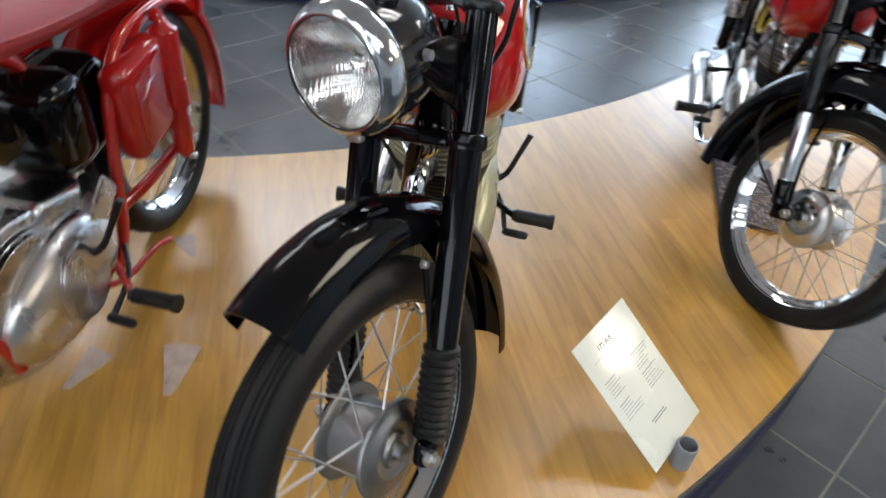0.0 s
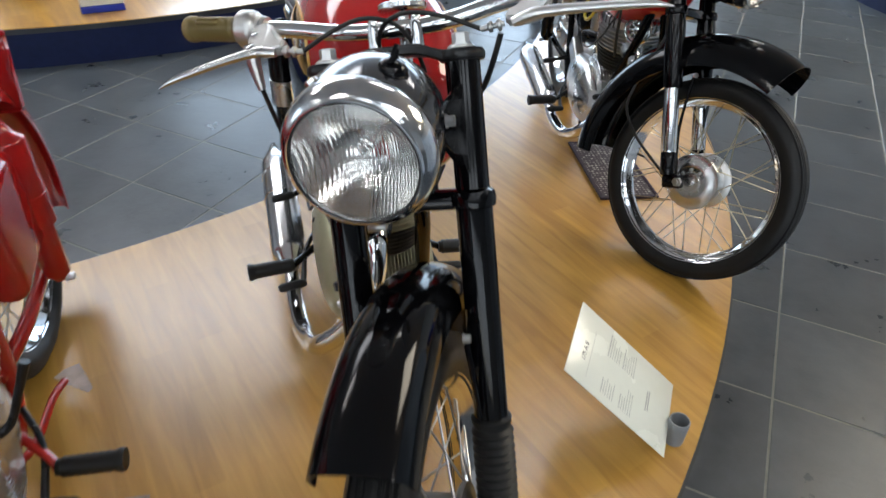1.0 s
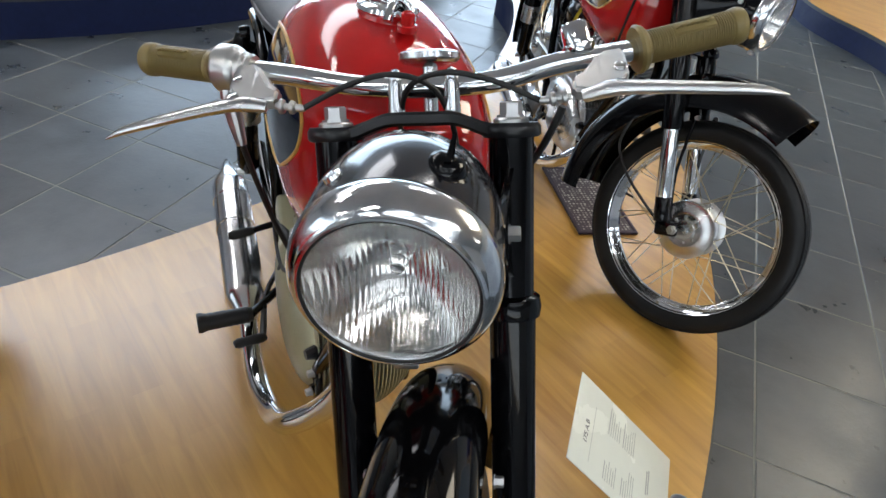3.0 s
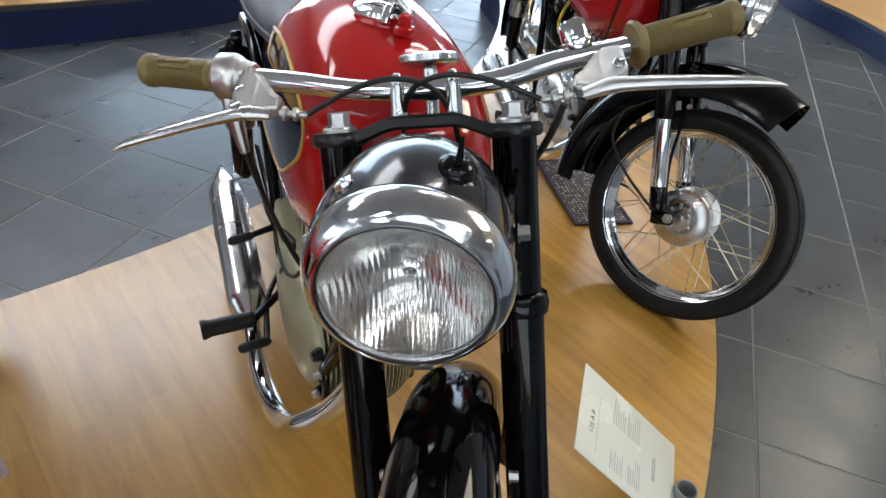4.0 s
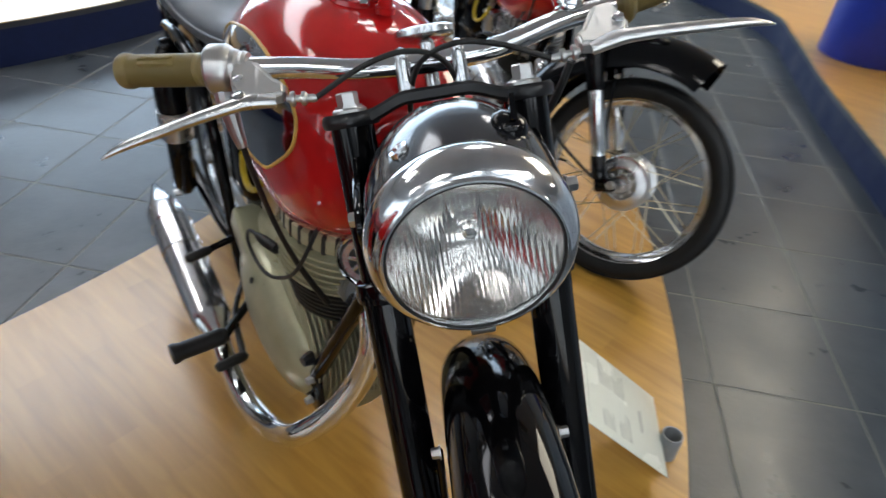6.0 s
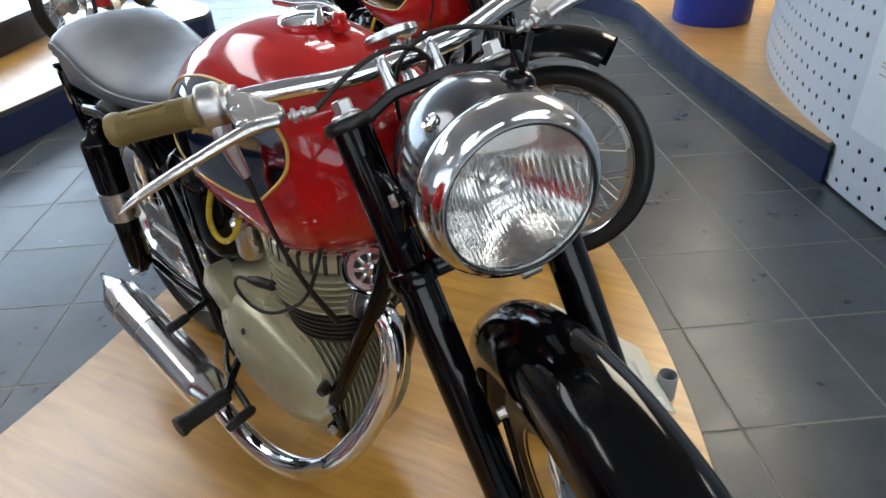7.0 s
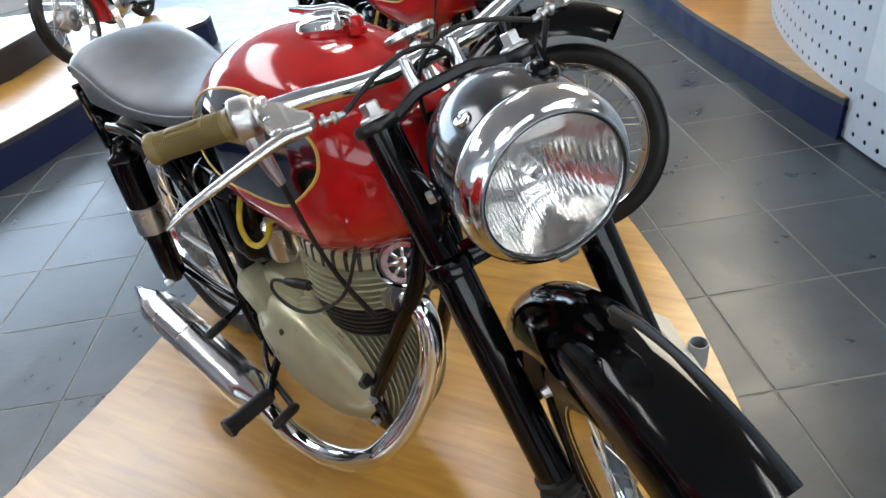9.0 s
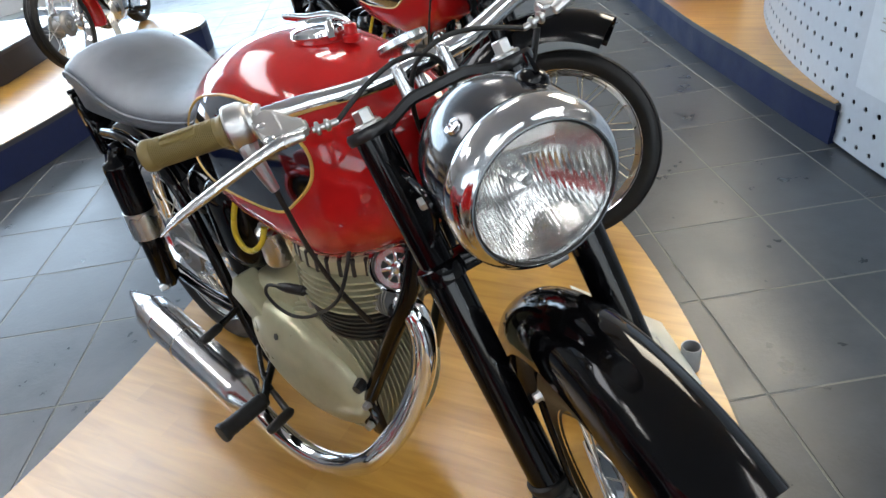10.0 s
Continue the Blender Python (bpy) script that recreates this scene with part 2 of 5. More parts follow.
def weave():
    m, n, l, b = material("woven_mat", (0.1, 0.1, 0.1), 0.9)
    tc = n.new("ShaderNodeTexCoord")
    ch = n.new("ShaderNodeTexVoronoi")
    ch.inputs["Scale"].default_value, ch.inputs["Randomness"].default_value = 75, 0.25
    l.new(tc.outputs["Object"], ch.inputs["Vector"])
    r = n.new("ShaderNodeValToRGB")
    r.color_ramp.elements[0].position, r.color_ramp.elements[0].color = 0.36, (0.46, 0.44, 0.40, 1)
    r.color_ramp.elements[1].position, r.color_ramp.elements[1].color = 0.56, (0.07, 0.055, 0.065, 1)
    l.new(ch.outputs["Distance"], r.inputs["Fac"]), l.new(r.outputs["Color"], b.inputs["Base Color"])
    return m


WEAVE = weave()

# ---- mesh helpers ----


def finish(bm, smooth=40):
    bmesh.ops.recalc_face_normals(bm, faces=bm.faces)
    for f in bm.faces:
        f.smooth = smooth > 0
    for e in bm.edges:
        if len(e.link_faces) == 2 and e.calc_face_angle(0) > radians(smooth):
            e.smooth = False


def part(name, bm, mat, parent=None, label="", m=None, smooth=40):
    """One mesh object out of a bmesh, under a thing or a part."""
    finish(bm, smooth)
    me = bpy.data.meshes.new(name)
    bm.to_mesh(me)
    bm.free()
    me.materials.append(mat)
    ob = new(name, me)
    if parent:
        ob.parent = parent
    if m is not None:
        ob.matrix_basis = m
    return tagged(ob, label)


def thing(name, m, label, category, group="", kind=""):
    ob = new(name)
    ob.empty_display_size = 0.1
    ob.matrix_basis = m
    return tagged(ob, label, category, group, kind)


def V(*a):
    return Vector(a)


def frame_z(p, d, up=(0, 0, 1)):
    """A pose at p whose z axis lies along d."""
    z = Vector(d).normalized()
    x = Vector(up).cross(z)
    x = x.normalized() if x.length > 1e-4 else Vector((1, 0, 0))
    y = z.cross(x)
    m = Matrix((x, y, z)).transposed().to_4x4()
    m.translation = p
    return m


def lathe(prof, n=32, m=None):
    """A profile of (radius, height) turned about z."""
    bm = bmesh.new()
    rings = []
    for r, z in prof:
        if r < 1e-6:
            rings.append([bm.verts.new((0, 0, z))])
        else:
            rings.append([bm.verts.new((r * math.cos(2 * math.pi * k / n), r * math.sin(2 * math.pi * k / n), z)) for k in range(n)])
    for a, b in zip(rings, rings[1:]):
        for k in range(n):
            q = (k + 1) % n
            if len(a) == 1 and len(b) == 1:
                continue
            if len(a) == 1:
                bm.faces.new((a[0], b[k], b[q]))
            elif len(b) == 1:
                bm.faces.new((a[k], b[0], a[q]))
            else:
                bm.faces.new((a[k], b[k], b[q], a[q]))
    for ring, flip in ((rings[0], 1), (rings[-1], 0)):
        if len(ring) > 1 and prof[0] != prof[-1]:
            bm.faces.new(ring)
    if m is not None:
        bm.transform(m)
    return bm


def rings_mesh(rings, closed=True, caps=True):
    bm = bmesh.new()
    vs = [[bm.verts.new(p) for p in r] for r in rings]
    n = len(vs[0])
    for a, b in zip(vs, vs[1:]):
        for k in range(n if closed else n - 1):
            q = (k + 1) % n
            bm.faces.new((a[k], b[k], b[q], a[q]))
    if caps and closed:
        bm.faces.new(vs[0]), bm.faces.new(vs[-1])
    return bm


def smooth_line(pts, res):
    pts = [Vector(p) for p in pts]
    if res < 2 or len(pts) < 3:
        return pts
    out = []
    for i in range(len(pts) - 1):
        a, b = pts[max(i - 1, 0)], pts[i]
        c, d = pts[i + 1], pts[min(i + 2, len(pts) - 1)]
        for k in range(res):
            t = k / res
            out.append(0.5 * (2 * b + (c - a) * t + (2 * a - 5 * b + 4 * c - d) * t * t + (3 * b - a - 3 * c + d) * t ** 3))
    return out + [pts[-1]]


def tube(pts, r, n=12, res=6, flat=1.0):
    """A round bar along a smooth line; r is one radius or one for each point given. flat squeezes the section."""
    line = smooth_line(pts, res)
    rs = r if isinstance(r, (list, tuple)) else [r] * len(pts)
    step = (len(pts) - 1) / (len(line) - 1)
    rad = []
    for i in range(len(line)):
        u = i * step
        k = min(int(u), len(rs) - 2)
        rad.append(rs[k] + (rs[k + 1] - rs[k]) * (u - k))
    ring, prev = [], None
    for i, p in enumerate(line):
        t = (line[min(i + 1, len(line) - 1)] - line[max(i - 1, 0)]).normalized()
        if prev is None:
            ref = Vector((0, 0, 1)) if abs(t.z) < 0.9 else Vector((1, 0, 0))
            x = ref.cross(t).normalized()
        else:
            x = (prev - prev.dot(t) * t).normalized()
        prev = x
        y = t.cross(x)
        ring.append([p + rad[i] * (x * math.cos(2 * math.pi * k / n) + y * flat * math.sin(2 * math.pi * k / n)) for k in range(n)])
    return rings_mesh(ring)


def block(sx, sy, sz, bev=0.0, m=None, seg=2):
    bm = bmesh.new()
    bmesh.ops.create_cube(bm, size=1)
    bm.transform(Matrix.Diagonal((sx, sy, sz, 1)))
    if bev:
        bmesh.ops.bevel(bm, geom=bm.edges[:], offset=bev, segments=seg, affect="EDGES", profile=0.5)
    if m is not None:
        bm.transform(m)
    return bm


def slab(outline, z0, z1):
    """A flat plate with the given outline in plan."""
    bm = bmesh.new()
    lo = [bm.verts.new((x, y, z0)) for x, y in outline]
    hi = [bm.verts.new((x, y, z1)) for x, y in outline]
    bm.faces.new(lo), bm.faces.new(hi)
    for k in range(len(lo)):
        q = (k + 1) % len(lo)
        bm.faces.new((lo[k], lo[q], hi[q], hi[k]))
    return bm


def join(*bms):
    out = bmesh.new()
    for b in bms:
        me = bpy.data.meshes.new("tmp")
        b.to_mesh(me)
        b.free()
        out.from_mesh(me)
        bpy.data.meshes.remove(me)
    return out


def hexbolt(r, h, m):
    return lathe([(0, 0), (r * 1.25, 0), (r * 1.25, h * 0.15), (r, h * 0.15), (r, h * 0.9), (r * 0.86, h), (0, h)], 6, m)


def arc(cx, cy, r, a0, a1, n):
    return [(cx + r * math.cos(radians(a0 + (a1 - a0) * k / n)), cy + r * math.sin(radians(a0 + (a1 - a0) * k / n))) for k in range(n + 1)]


# ---- the hall ----
FLOOR_Z = -0.21
tagged(part("floor", block(26, 26, 0.1, 0, pose(1, 1, FLOOR_Z - 0.0512)), GROUT), "grey slate tiled museum floor with pale joints", "floor", kind="structure")
floor = bpy.data.objects["floor"]
tagged(part("ceiling", block(26, 26, 0.2, 0, pose(1, 1, 3.5)), CEILING), "plain grey hall ceiling", "ceiling", kind="structure")
wall_s = join(block(18, 0.2, 0.9, 0, pose(1, -8, 0.2)), block(18, 0.2, 0.55, 0, pose(1, -8, 3.15)), block(1.0, 0.2, 2.22, 0, pose(-7.5, -8, 1.762)), block(9.0, 0.2, 2.22, 0, pose(5.5, -8, 1.762)))
tagged(part("wall_south", wall_s, WALL), "plain pale wall with an unseen wide window", "wall", kind="structure")
win = thing("window_2", pose(-3, -8, 0.65), "unseen wide daylight window with slim frames", "window", kind="structure")
for k in range(7):
    part("window_frame", block(0.06, 0.12, 2.22, 0.006, pose(-3.97 + k * 1.323, 0, 1.11)), WALL, win)
for k in range(6):
    pane = part("pane", block(1.25, 0.01, 2.15, 0, pose(-3.31 + k * 1.323, 0, 1.11)), PANE, win)
    pane.visible_shadow = False
# west window is unseen, added to give the chrome something bright to reflect
wall_w = join(block(0.2, 17.2, 0.9, 0, pose(-8, 0.6, 0.2)), block(0.2, 17.2, 0.55, 0, pose(-8, 0.6, 3.15)), block(0.2, 3.0, 2.22, 0, pose(-8, -6.5, 1.762)), block(0.2, 6.2, 2.22, 0, pose(-8, 6.1, 1.762)))
tagged(part("wall_west", wall_w, WALL), "plain pale wall with an unseen wide window", "wall", kind="structure")
win = thing("window_3", pose(-8, -1, 0.65, 0, 0, 90), "unseen wide daylight window with slim frames", "window", kind="structure")
for k in range(7):
    part("window_frame", block(0.06, 0.12, 2.22, 0.006, pose(-3.97 + k * 1.323, 0, 1.11)), WALL, win)
for k in range(6):
    pane = part("pane", block(1.25, 0.01, 2.15, 0, pose(-3.31 + k * 1.323, 0, 1.11)), PANE, win)
    pane.visible_shadow = False
tagged(part("wall_east", block(0.2, 17.2, 3.7, 0, pose(10, 0.6, 1.6)), WALL), "plain pale hall wall", "wall", kind="structure")
wall_n = join(block(18, 0.2, 0.5, 0, pose(1, 9.2, 0.0)), block(18, 0.2, 0.55, 0, pose(1, 9.2, 3.15)), block(6.4, 0.2, 2.62, 0, pose(-4.8, 9.2, 1.562)), block(3.4, 0.2, 2.62, 0, pose(8.3, 9.2, 1.562)))
tagged(part("wall_north", wall_n, WALL), "plain pale wall with an unseen wide window", "wall", kind="structure")
win = thing("window_1", pose(2.5, 9.2, 0.25), "unseen wide daylight window with slim frames", "window", kind="structure")
for k in range(7):
    part("window_frame", block(0.06, 0.12, 2.62, 0.006, pose(-4.07 + k * 1.357, 0, 1.31)), WALL, win)
for k in range(6):
    pane = part("pane", block(1.29, 0.01, 2.5, 0, pose(-3.39 + k * 1.357, 0, 1.31)), PANE, win)
    pane.visible_shadow = False

# ceiling lights
lamp = thing("ceiling_light", pose(0, 0, 3.38), "white ceiling tube light, lit", "ceiling light", "ceiling lights")
part("frame", block(1.3, 0.66, 0.05, 0.008), WALL, lamp)
for q in (-1, 1):
    part("tube", tube([(-0.58, q * 0.16, -0.06), (0.58, q * 0.16, -0.06)], 0.028, 10, 0), TUBE, lamp)
spots = [(-2.4, -1.2, 12), (1.6, -2.2, 12), (-2.8, 2.6, 12), (1.4, 2.0, 12), (6.4, -2.6, 12), (4.4, 4.6, 12), (-5.0, -0.6, 12)]
lamp.matrix_basis = pose(*spots[0][:2], 3.38, 0, 0, spots[0][2])
for x, y, a in spots[1:]:
    copy_thing(lamp, pose(x, y, 3.38, 0, 0, a))


# unseen glowing panel, added to give the deck and silencer their sheen
sheen_panel = thing("ceiling_light_panel", pose(-1.3, 4.5, 3.385), "large white fill panel, added unseen under the ceiling", "ceiling light")
part("frame", block(3.6, 2.0, 0.05, 0.008), WALL, sheen_panel)
part("diffuser", block(3.4, 1.8, 0.02, 0.004, pose(0, 0, -0.03)), glow("panel_glow", (0.92, 0.94, 1.0), 9.0), sheen_panel)

# rows of unseen glowing troughs over the front, added to brighten lens and chrome
trough = thing("ceiling_light_trough", pose(0, 0, 3.385), "long narrow white fill light, added unseen under the ceiling", "ceiling light", "ceiling light troughs")
part("frame", block(1.62, 0.46, 0.05, 0.008), WALL, trough)
part("diffuser", block(1.5, 0.36, 0.02, 0.004, pose(0, 0, -0.03)), glow("trough_glow", (0.84, 0.92, 1.0), 7.0), trough)
places = [(-3.5 + 2.1 * i + 0.35 * (j % 2), -2.3 - 0.95 * j) for j in range(4) for i in range(3)]
trough.matrix_basis = pose(*places[0], 3.385, 0, 0, 8)
for x, y in places[1:]:
    copy_thing(trough, pose(x, y, 3.385, 0, 0, 8))

# unseen warm panel, added to brighten the tiles on the right
warm = thing("ceiling_light_panel", pose(5.6, 0.95, 3.385, 0, 0, 27), "warm fill panel, added unseen under the ceiling", "ceiling light")
part("frame", block(3.9, 2.1, 0.05, 0.008), WALL, warm)
part("diffuser", block(3.8, 2.0, 0.02, 0.004, pose(0, 0, -0.03)), glow("warm_panel_glow", (1.0, 0.91, 0.74), 15.0), warm)

# ---- platforms ----
def platform(name, outline, label, z=0.0, base=FLOOR_Z, riser=NAVY):
    """A low display platform: painted riser, thin dark trim, wooden deck."""
    top = thing(name, Matrix(), label, "platform", "display platforms", "structure")
    part("riser", slab(outline, base, z - 0.03), riser, top, "dark painted riser", smooth=30)
    part("edge_trim", slab(outline, z - 0.03, z - 0.004), EDGE, top, smooth=30)
    turn = Matrix.Rotation(radians(-71.5), 4, "Z")
    cx, cy = sum(p[0] for p in outline) / len(outline), sum(p[1] for p in outline) / len(outline)
    inner = [(cx + (x - cx) * 0.9935, cy + (y - cy) * 0.9935) for x, y in outline]
    bm = slab(inner, z - 0.004, z)
    bm.transform(turn.inverted())
    part("deck", bm, WOOD, top, "orange-brown beech laminate deck", turn, smooth=30)
    return top


outer = arc(-2.08, 2.70, 3.905, -92, 14, 60)
inner = arc(-2.10, 4.62, 3.990, -20, -91, 50)
platform("platform_1", outer + inner, "low crescent platform with beech laminate deck and navy riser")
back = arc(-1.78, 6.99, 4.02, -140, -38, 40) + arc(1.45, 5.1, 0.62, -50, 100, 14) + [(0.4, 6.4), (-2, 7.2), (-4.8, 7.2)]
platform("platform_2", back, "low curved platform with round end and navy riser")
tier = [(-4.2, 5.6), (-2.2, 4.15), (-0.8, 4.05), (0.41, 4.65), (1.0, 5.25), (1.1, 5.6), (0.5, 6.2), (-2, 7.0), (-4.6, 7.0)]
platform("platform_3", tier, "upper platform step with dark riser", 0.2, 0.003, DARK_RISER)
right = smooth_line([(2.318, 0.155, 0), (2.49, 0.375, 0), (2.78, 0.71, 0), (3.25, 1.25, 0), (3.85, 1.86, 0), (4.20, 2.25, 0), (4.40, 2.85, 0), (4.50, 3.6, 0), (5.0, 4.6, 0)], 5)
platform("platform_4", [(9.0, 4.6), (9.0, -1.0), (3.4, -0.4)] + [(p.x, p.y) for p in right], "low platform with wavy navy riser and wooden deck", -0.03)

# perforated curved screen
screen = thing("perforated_screen", Matrix(), "pale grey perforated curved metal screen", "screen", kind="structure")
SCX, SCY, SR, PITCH = 4.863, -2.402, 3.586, 0.08


def on_screen(s, z, r=SR):
    a = radians(166) - s / SR
    return (SCX + r * math.cos(a), SCY + r * math.sin(a), z)


bm = bmesh.new()
for i in range(54):
    for j in range(14):
        s, z = (i + 0.5) * PITCH, FLOOR_Z + 0.012 + (j + 0.5) * PITCH
        corner = [bm.verts.new(on_screen(s + a * PITCH / 2, z + b * PITCH / 2)) for a, b in ((1, 0), (1, 1), (0, 1), (-1, 1), (-1, 0), (-1, -1), (0, -1), (1, -1))]
        rim_a = [bm.verts.new(on_screen(s + 0.011 * math.cos(k * math.pi / 4), z + 0.011 * math.sin(k * math.pi / 4))) for k in range(8)]
        rim_b = [bm.verts.new(on_screen(s + 0.011 * math.cos(k * math.pi / 4), z + 0.011 * math.sin(k * math.pi / 4), SR - 0.004)) for k in range(8)]
        for k in range(8):
            q = (k + 1) % 8
            bm.faces.new((corner[k], corner[q], rim_a[q], rim_a[k]))
            bm.faces.new((rim_a[k], rim_a[q], rim_b[q], rim_b[k]))
part("panel", bm, SCREEN, screen, smooth=60)
rows = [[on_screen(s * 0.09, z, r) for r, z in ((SR, 0.921), (SR, 1.10), (SR - 0.05, 1.10), (SR - 0.05, FLOOR_Z), (SR - 0.02, FLOOR_Z), (SR - 0.02, 0.921))] for s in range(49)]
part("backing", rings_mesh(rows), SCREEN, screen, smooth=50)
# near-black sheet that puts the shade inside the holes in as colour
part("hole_shade", rings_mesh([[on_screen(s * 0.09, z, r) for r, z in ((SR - 0.012, FLOOR_Z), (SR - 0.012, 0.92), (SR - 0.016, 0.92), (SR - 0.016, FLOOR_Z))] for s in range(49)]), HOLE, screen, "near-black sheet standing in for the shade in the holes", smooth=50)

notice = thing("notice_sheet", Matrix(), "pale printed notice sheet fixed to the perforated screen", "sign")
part("sheet", rings_mesh([[on_screen(s, z, r) for r, z in ((SR + 0.002, 0.065), (SR + 0.002, 0.80), (SR + 0.004, 0.80), (SR + 0.004, 0.065))] for s in [1.30 + 0.045 * k for k in range(14)]]), NOTICE, notice, smooth=60)
for k in range(5):
    part("print_line", rings_mesh([[on_screen(s, z, r) for r, z in ((SR + 0.0045, 0.352 - 0.014 * k), (SR + 0.0045, 0.357 - 0.014 * k), (SR + 0.0052, 0.357 - 0.014 * k), (SR + 0.0052, 0.352 - 0.014 * k))] for s in [1.46 + 0.06 * j for j in range(7 if k % 3 else 6)]]), FADED_INK, notice, smooth=60)

# ---- motorcycles ----
AXLE_R = 0.294
AXLE = (0.007, -0.048, -0.662)


def wheel(parent, name, m, mats, rf=0.232, w=0.041, R=AXLE_R, spokes=36):
    """A spoked wheel about the x axis at m: rim with flange radius rf, tyre of half width w, hub and single spokes."""
    turn = Matrix.Rotation(radians(90), 4, "Y")
    rr = rf - 0.018
    rim = [(rr - 0.006, -0.004), (rr + 0.002, -0.012), (rr + 0.012, -0.026), (rr + 0.017, -0.030), (rr + 0.018, -0.026), (rr + 0.012, -0.018)]
    rim = rim + [(r, -x) for r, x in reversed(rim)]
    wh = part(name, lathe(rim + rim[:1], 64, turn), mats["rim"], parent, "chromed spoked wheel with black tyre", m)
    h = R - rf
    t = [(rf - 0.006, -0.027), (rf + 0.004, -0.032), (rf + 0.22 * h, -0.94 * w), (rf + 0.45 * h, -w), (rf + 0.66 * h, -0.95 * w), (R - 0.011, -0.78 * w), (R - 0.007, -0.70 * w)]
    for k in (3, 2, 1):
        x = k * 0.0085
        t += [(R - 0.0011 * k - 0.0005, -x - 0.0025), (R - 0.0011 * k - 0.0035, -x - 0.001), (R - 0.0011 * k - 0.0035, -x + 0.001), (R - 0.0011 * k + 0.0004, -x + 0.0025)]
    t = t + [(R, -0.001)]
    t = t + [(r, -x) for r, x in reversed(t)]
    part("tyre", lathe(t + t[:1], 72, turn), mats["tyre"], wh, "black ribbed tyre")
    hw = 0.055
    half = [(0.012, hw + 0.012), (0.014, hw), (0.026, hw - 0.001), (0.030, hw - 0.006), (0.040, hw - 0.006), (0.046, hw - 0.002), (0.058, hw - 0.004), (0.064, hw - 0.009), (0.078, hw - 0.010), (0.080, hw - 0.013), (0.080, hw - 0.017), (0.076, hw - 0.020), (0.062, hw - 0.023)]
    hub = [(0.0, -hw - 0.012)] + [(r, -x) for r, x in half] + list(reversed(half)) + [(0.0, hw + 0.012)]
    h = part("hub", lathe(hub, 40, turn), mats["hub"], wh, "polished alloy drum hub")
    for k in range(8):
        a = k * math.pi / 4
        part("hub_bolt", hexbolt(0.004, 0.004, frame_z((0.006 - hw, 0.035 * math.cos(a), 0.035 * math.sin(a)), (-1, 0, 0))), mats["steel"], h)
    for side, lead in ((-1, 1), (-1, -1), (1, 1), (1, -1)):
        x0 = side * (hw - 0.014)
        sp = None
        for k in range(spokes // 4):
            a0 = 2 * math.pi * (k + (0.25 if lead > 0 else 0.75) + (0.0 if side > 0 else 0.125)) / (spokes / 4)
            if sp is None:
                off = lead * 0.62
                p = V(x0, 0.074 * math.sin(off), 0.074 * math.cos(off))
                q = V(side * 0.006, 0, rr - 0.004)
                sp = part("spoke", tube([p, q], 0.0017, 5, 0), mats.get("spoke", mats["steel"]), wh, m=Matrix.Rotation(a0, 4, "X"))
                nip = sp.data
            else:
                ob = new("spoke", nip)
                ob.parent, ob.matrix_basis = wh, Matrix.Rotation(a0, 4, "X")
    part("valve", tube([(0, 0.0, rr - 0.003), (0, 0, rr - 0.032)], [0.004, 0.003], 8, 0), mats["tyre"], wh, m=Matrix.Rotation(radians(-70), 4, "X"))
    return wh


def arch(R, width, a0, a1, rise, n=40, k=12, thick=0.0025):
    """A mudguard of rounded section about the x axis; angles in degrees from straight up, forwards (to -y) positive."""
    rings = []
    for i in range(n + 1):
        a = radians(a0 + (a1 - a0) * i / n)
        sec = []
        for side, tk in ((0, 0), (1, thick)):
            ks = range(k + 1) if side == 0 else range(k, -1, -1)
            for j in ks:
                f = -1 + 2 * j / k
                x = (width - tk) * math.sin(f * math.pi / 2)
                r = R + (rise - tk) * math.cos(f * math.pi / 2) ** 0.8 - rise
                sec.append((x, -r * math.sin(a), r * math.cos(a)))
        rings.append(sec)
    return rings_mesh(rings)


THETA = 26.5


def fork_pose(steer):
    """The pose of the steering head: x to the right, y back, z up along the fork."""
    t, d = radians(THETA), radians(steer)
    eu, f0, ex = V(0, math.sin(t), math.cos(t)), V(0, -math.cos(t), math.sin(t)), V(1, 0, 0)
    er, ef = ex * math.cos(d) + f0 * math.sin(d), f0 * math.cos(d) - ex * math.sin(d)
    m = Matrix((er, -ef, eu)).transposed().to_4x4()
    stem = V(0.0055, 0.047, 0.847)
    m.translation = stem + ef * 0.05
    return m @ Matrix.Rotation(radians(-0.7), 4, "Y")


def lever(side, lead, rise, F):
    """The blade of a hand lever, in the fork's frame."""
    pts = ((0.158, 0.004, 0.021), (0.181, 0.000, 0.023), (0.200, -0.002, 0.0205), (0.237, -0.003, 0.013), (0.281, -0.002, 0.003), (0.317, 0.001, -0.006), (0.341, 0.003, -0.0155))
    return tube([F @ V(side * x, y - lead, z + rise * (x - 0.16) / 0.18) for x, y, z in pts], [0.008, 0.0105, 0.009, 0.008, 0.0075, 0.006, 0.0012], 12, 5, 0.72)


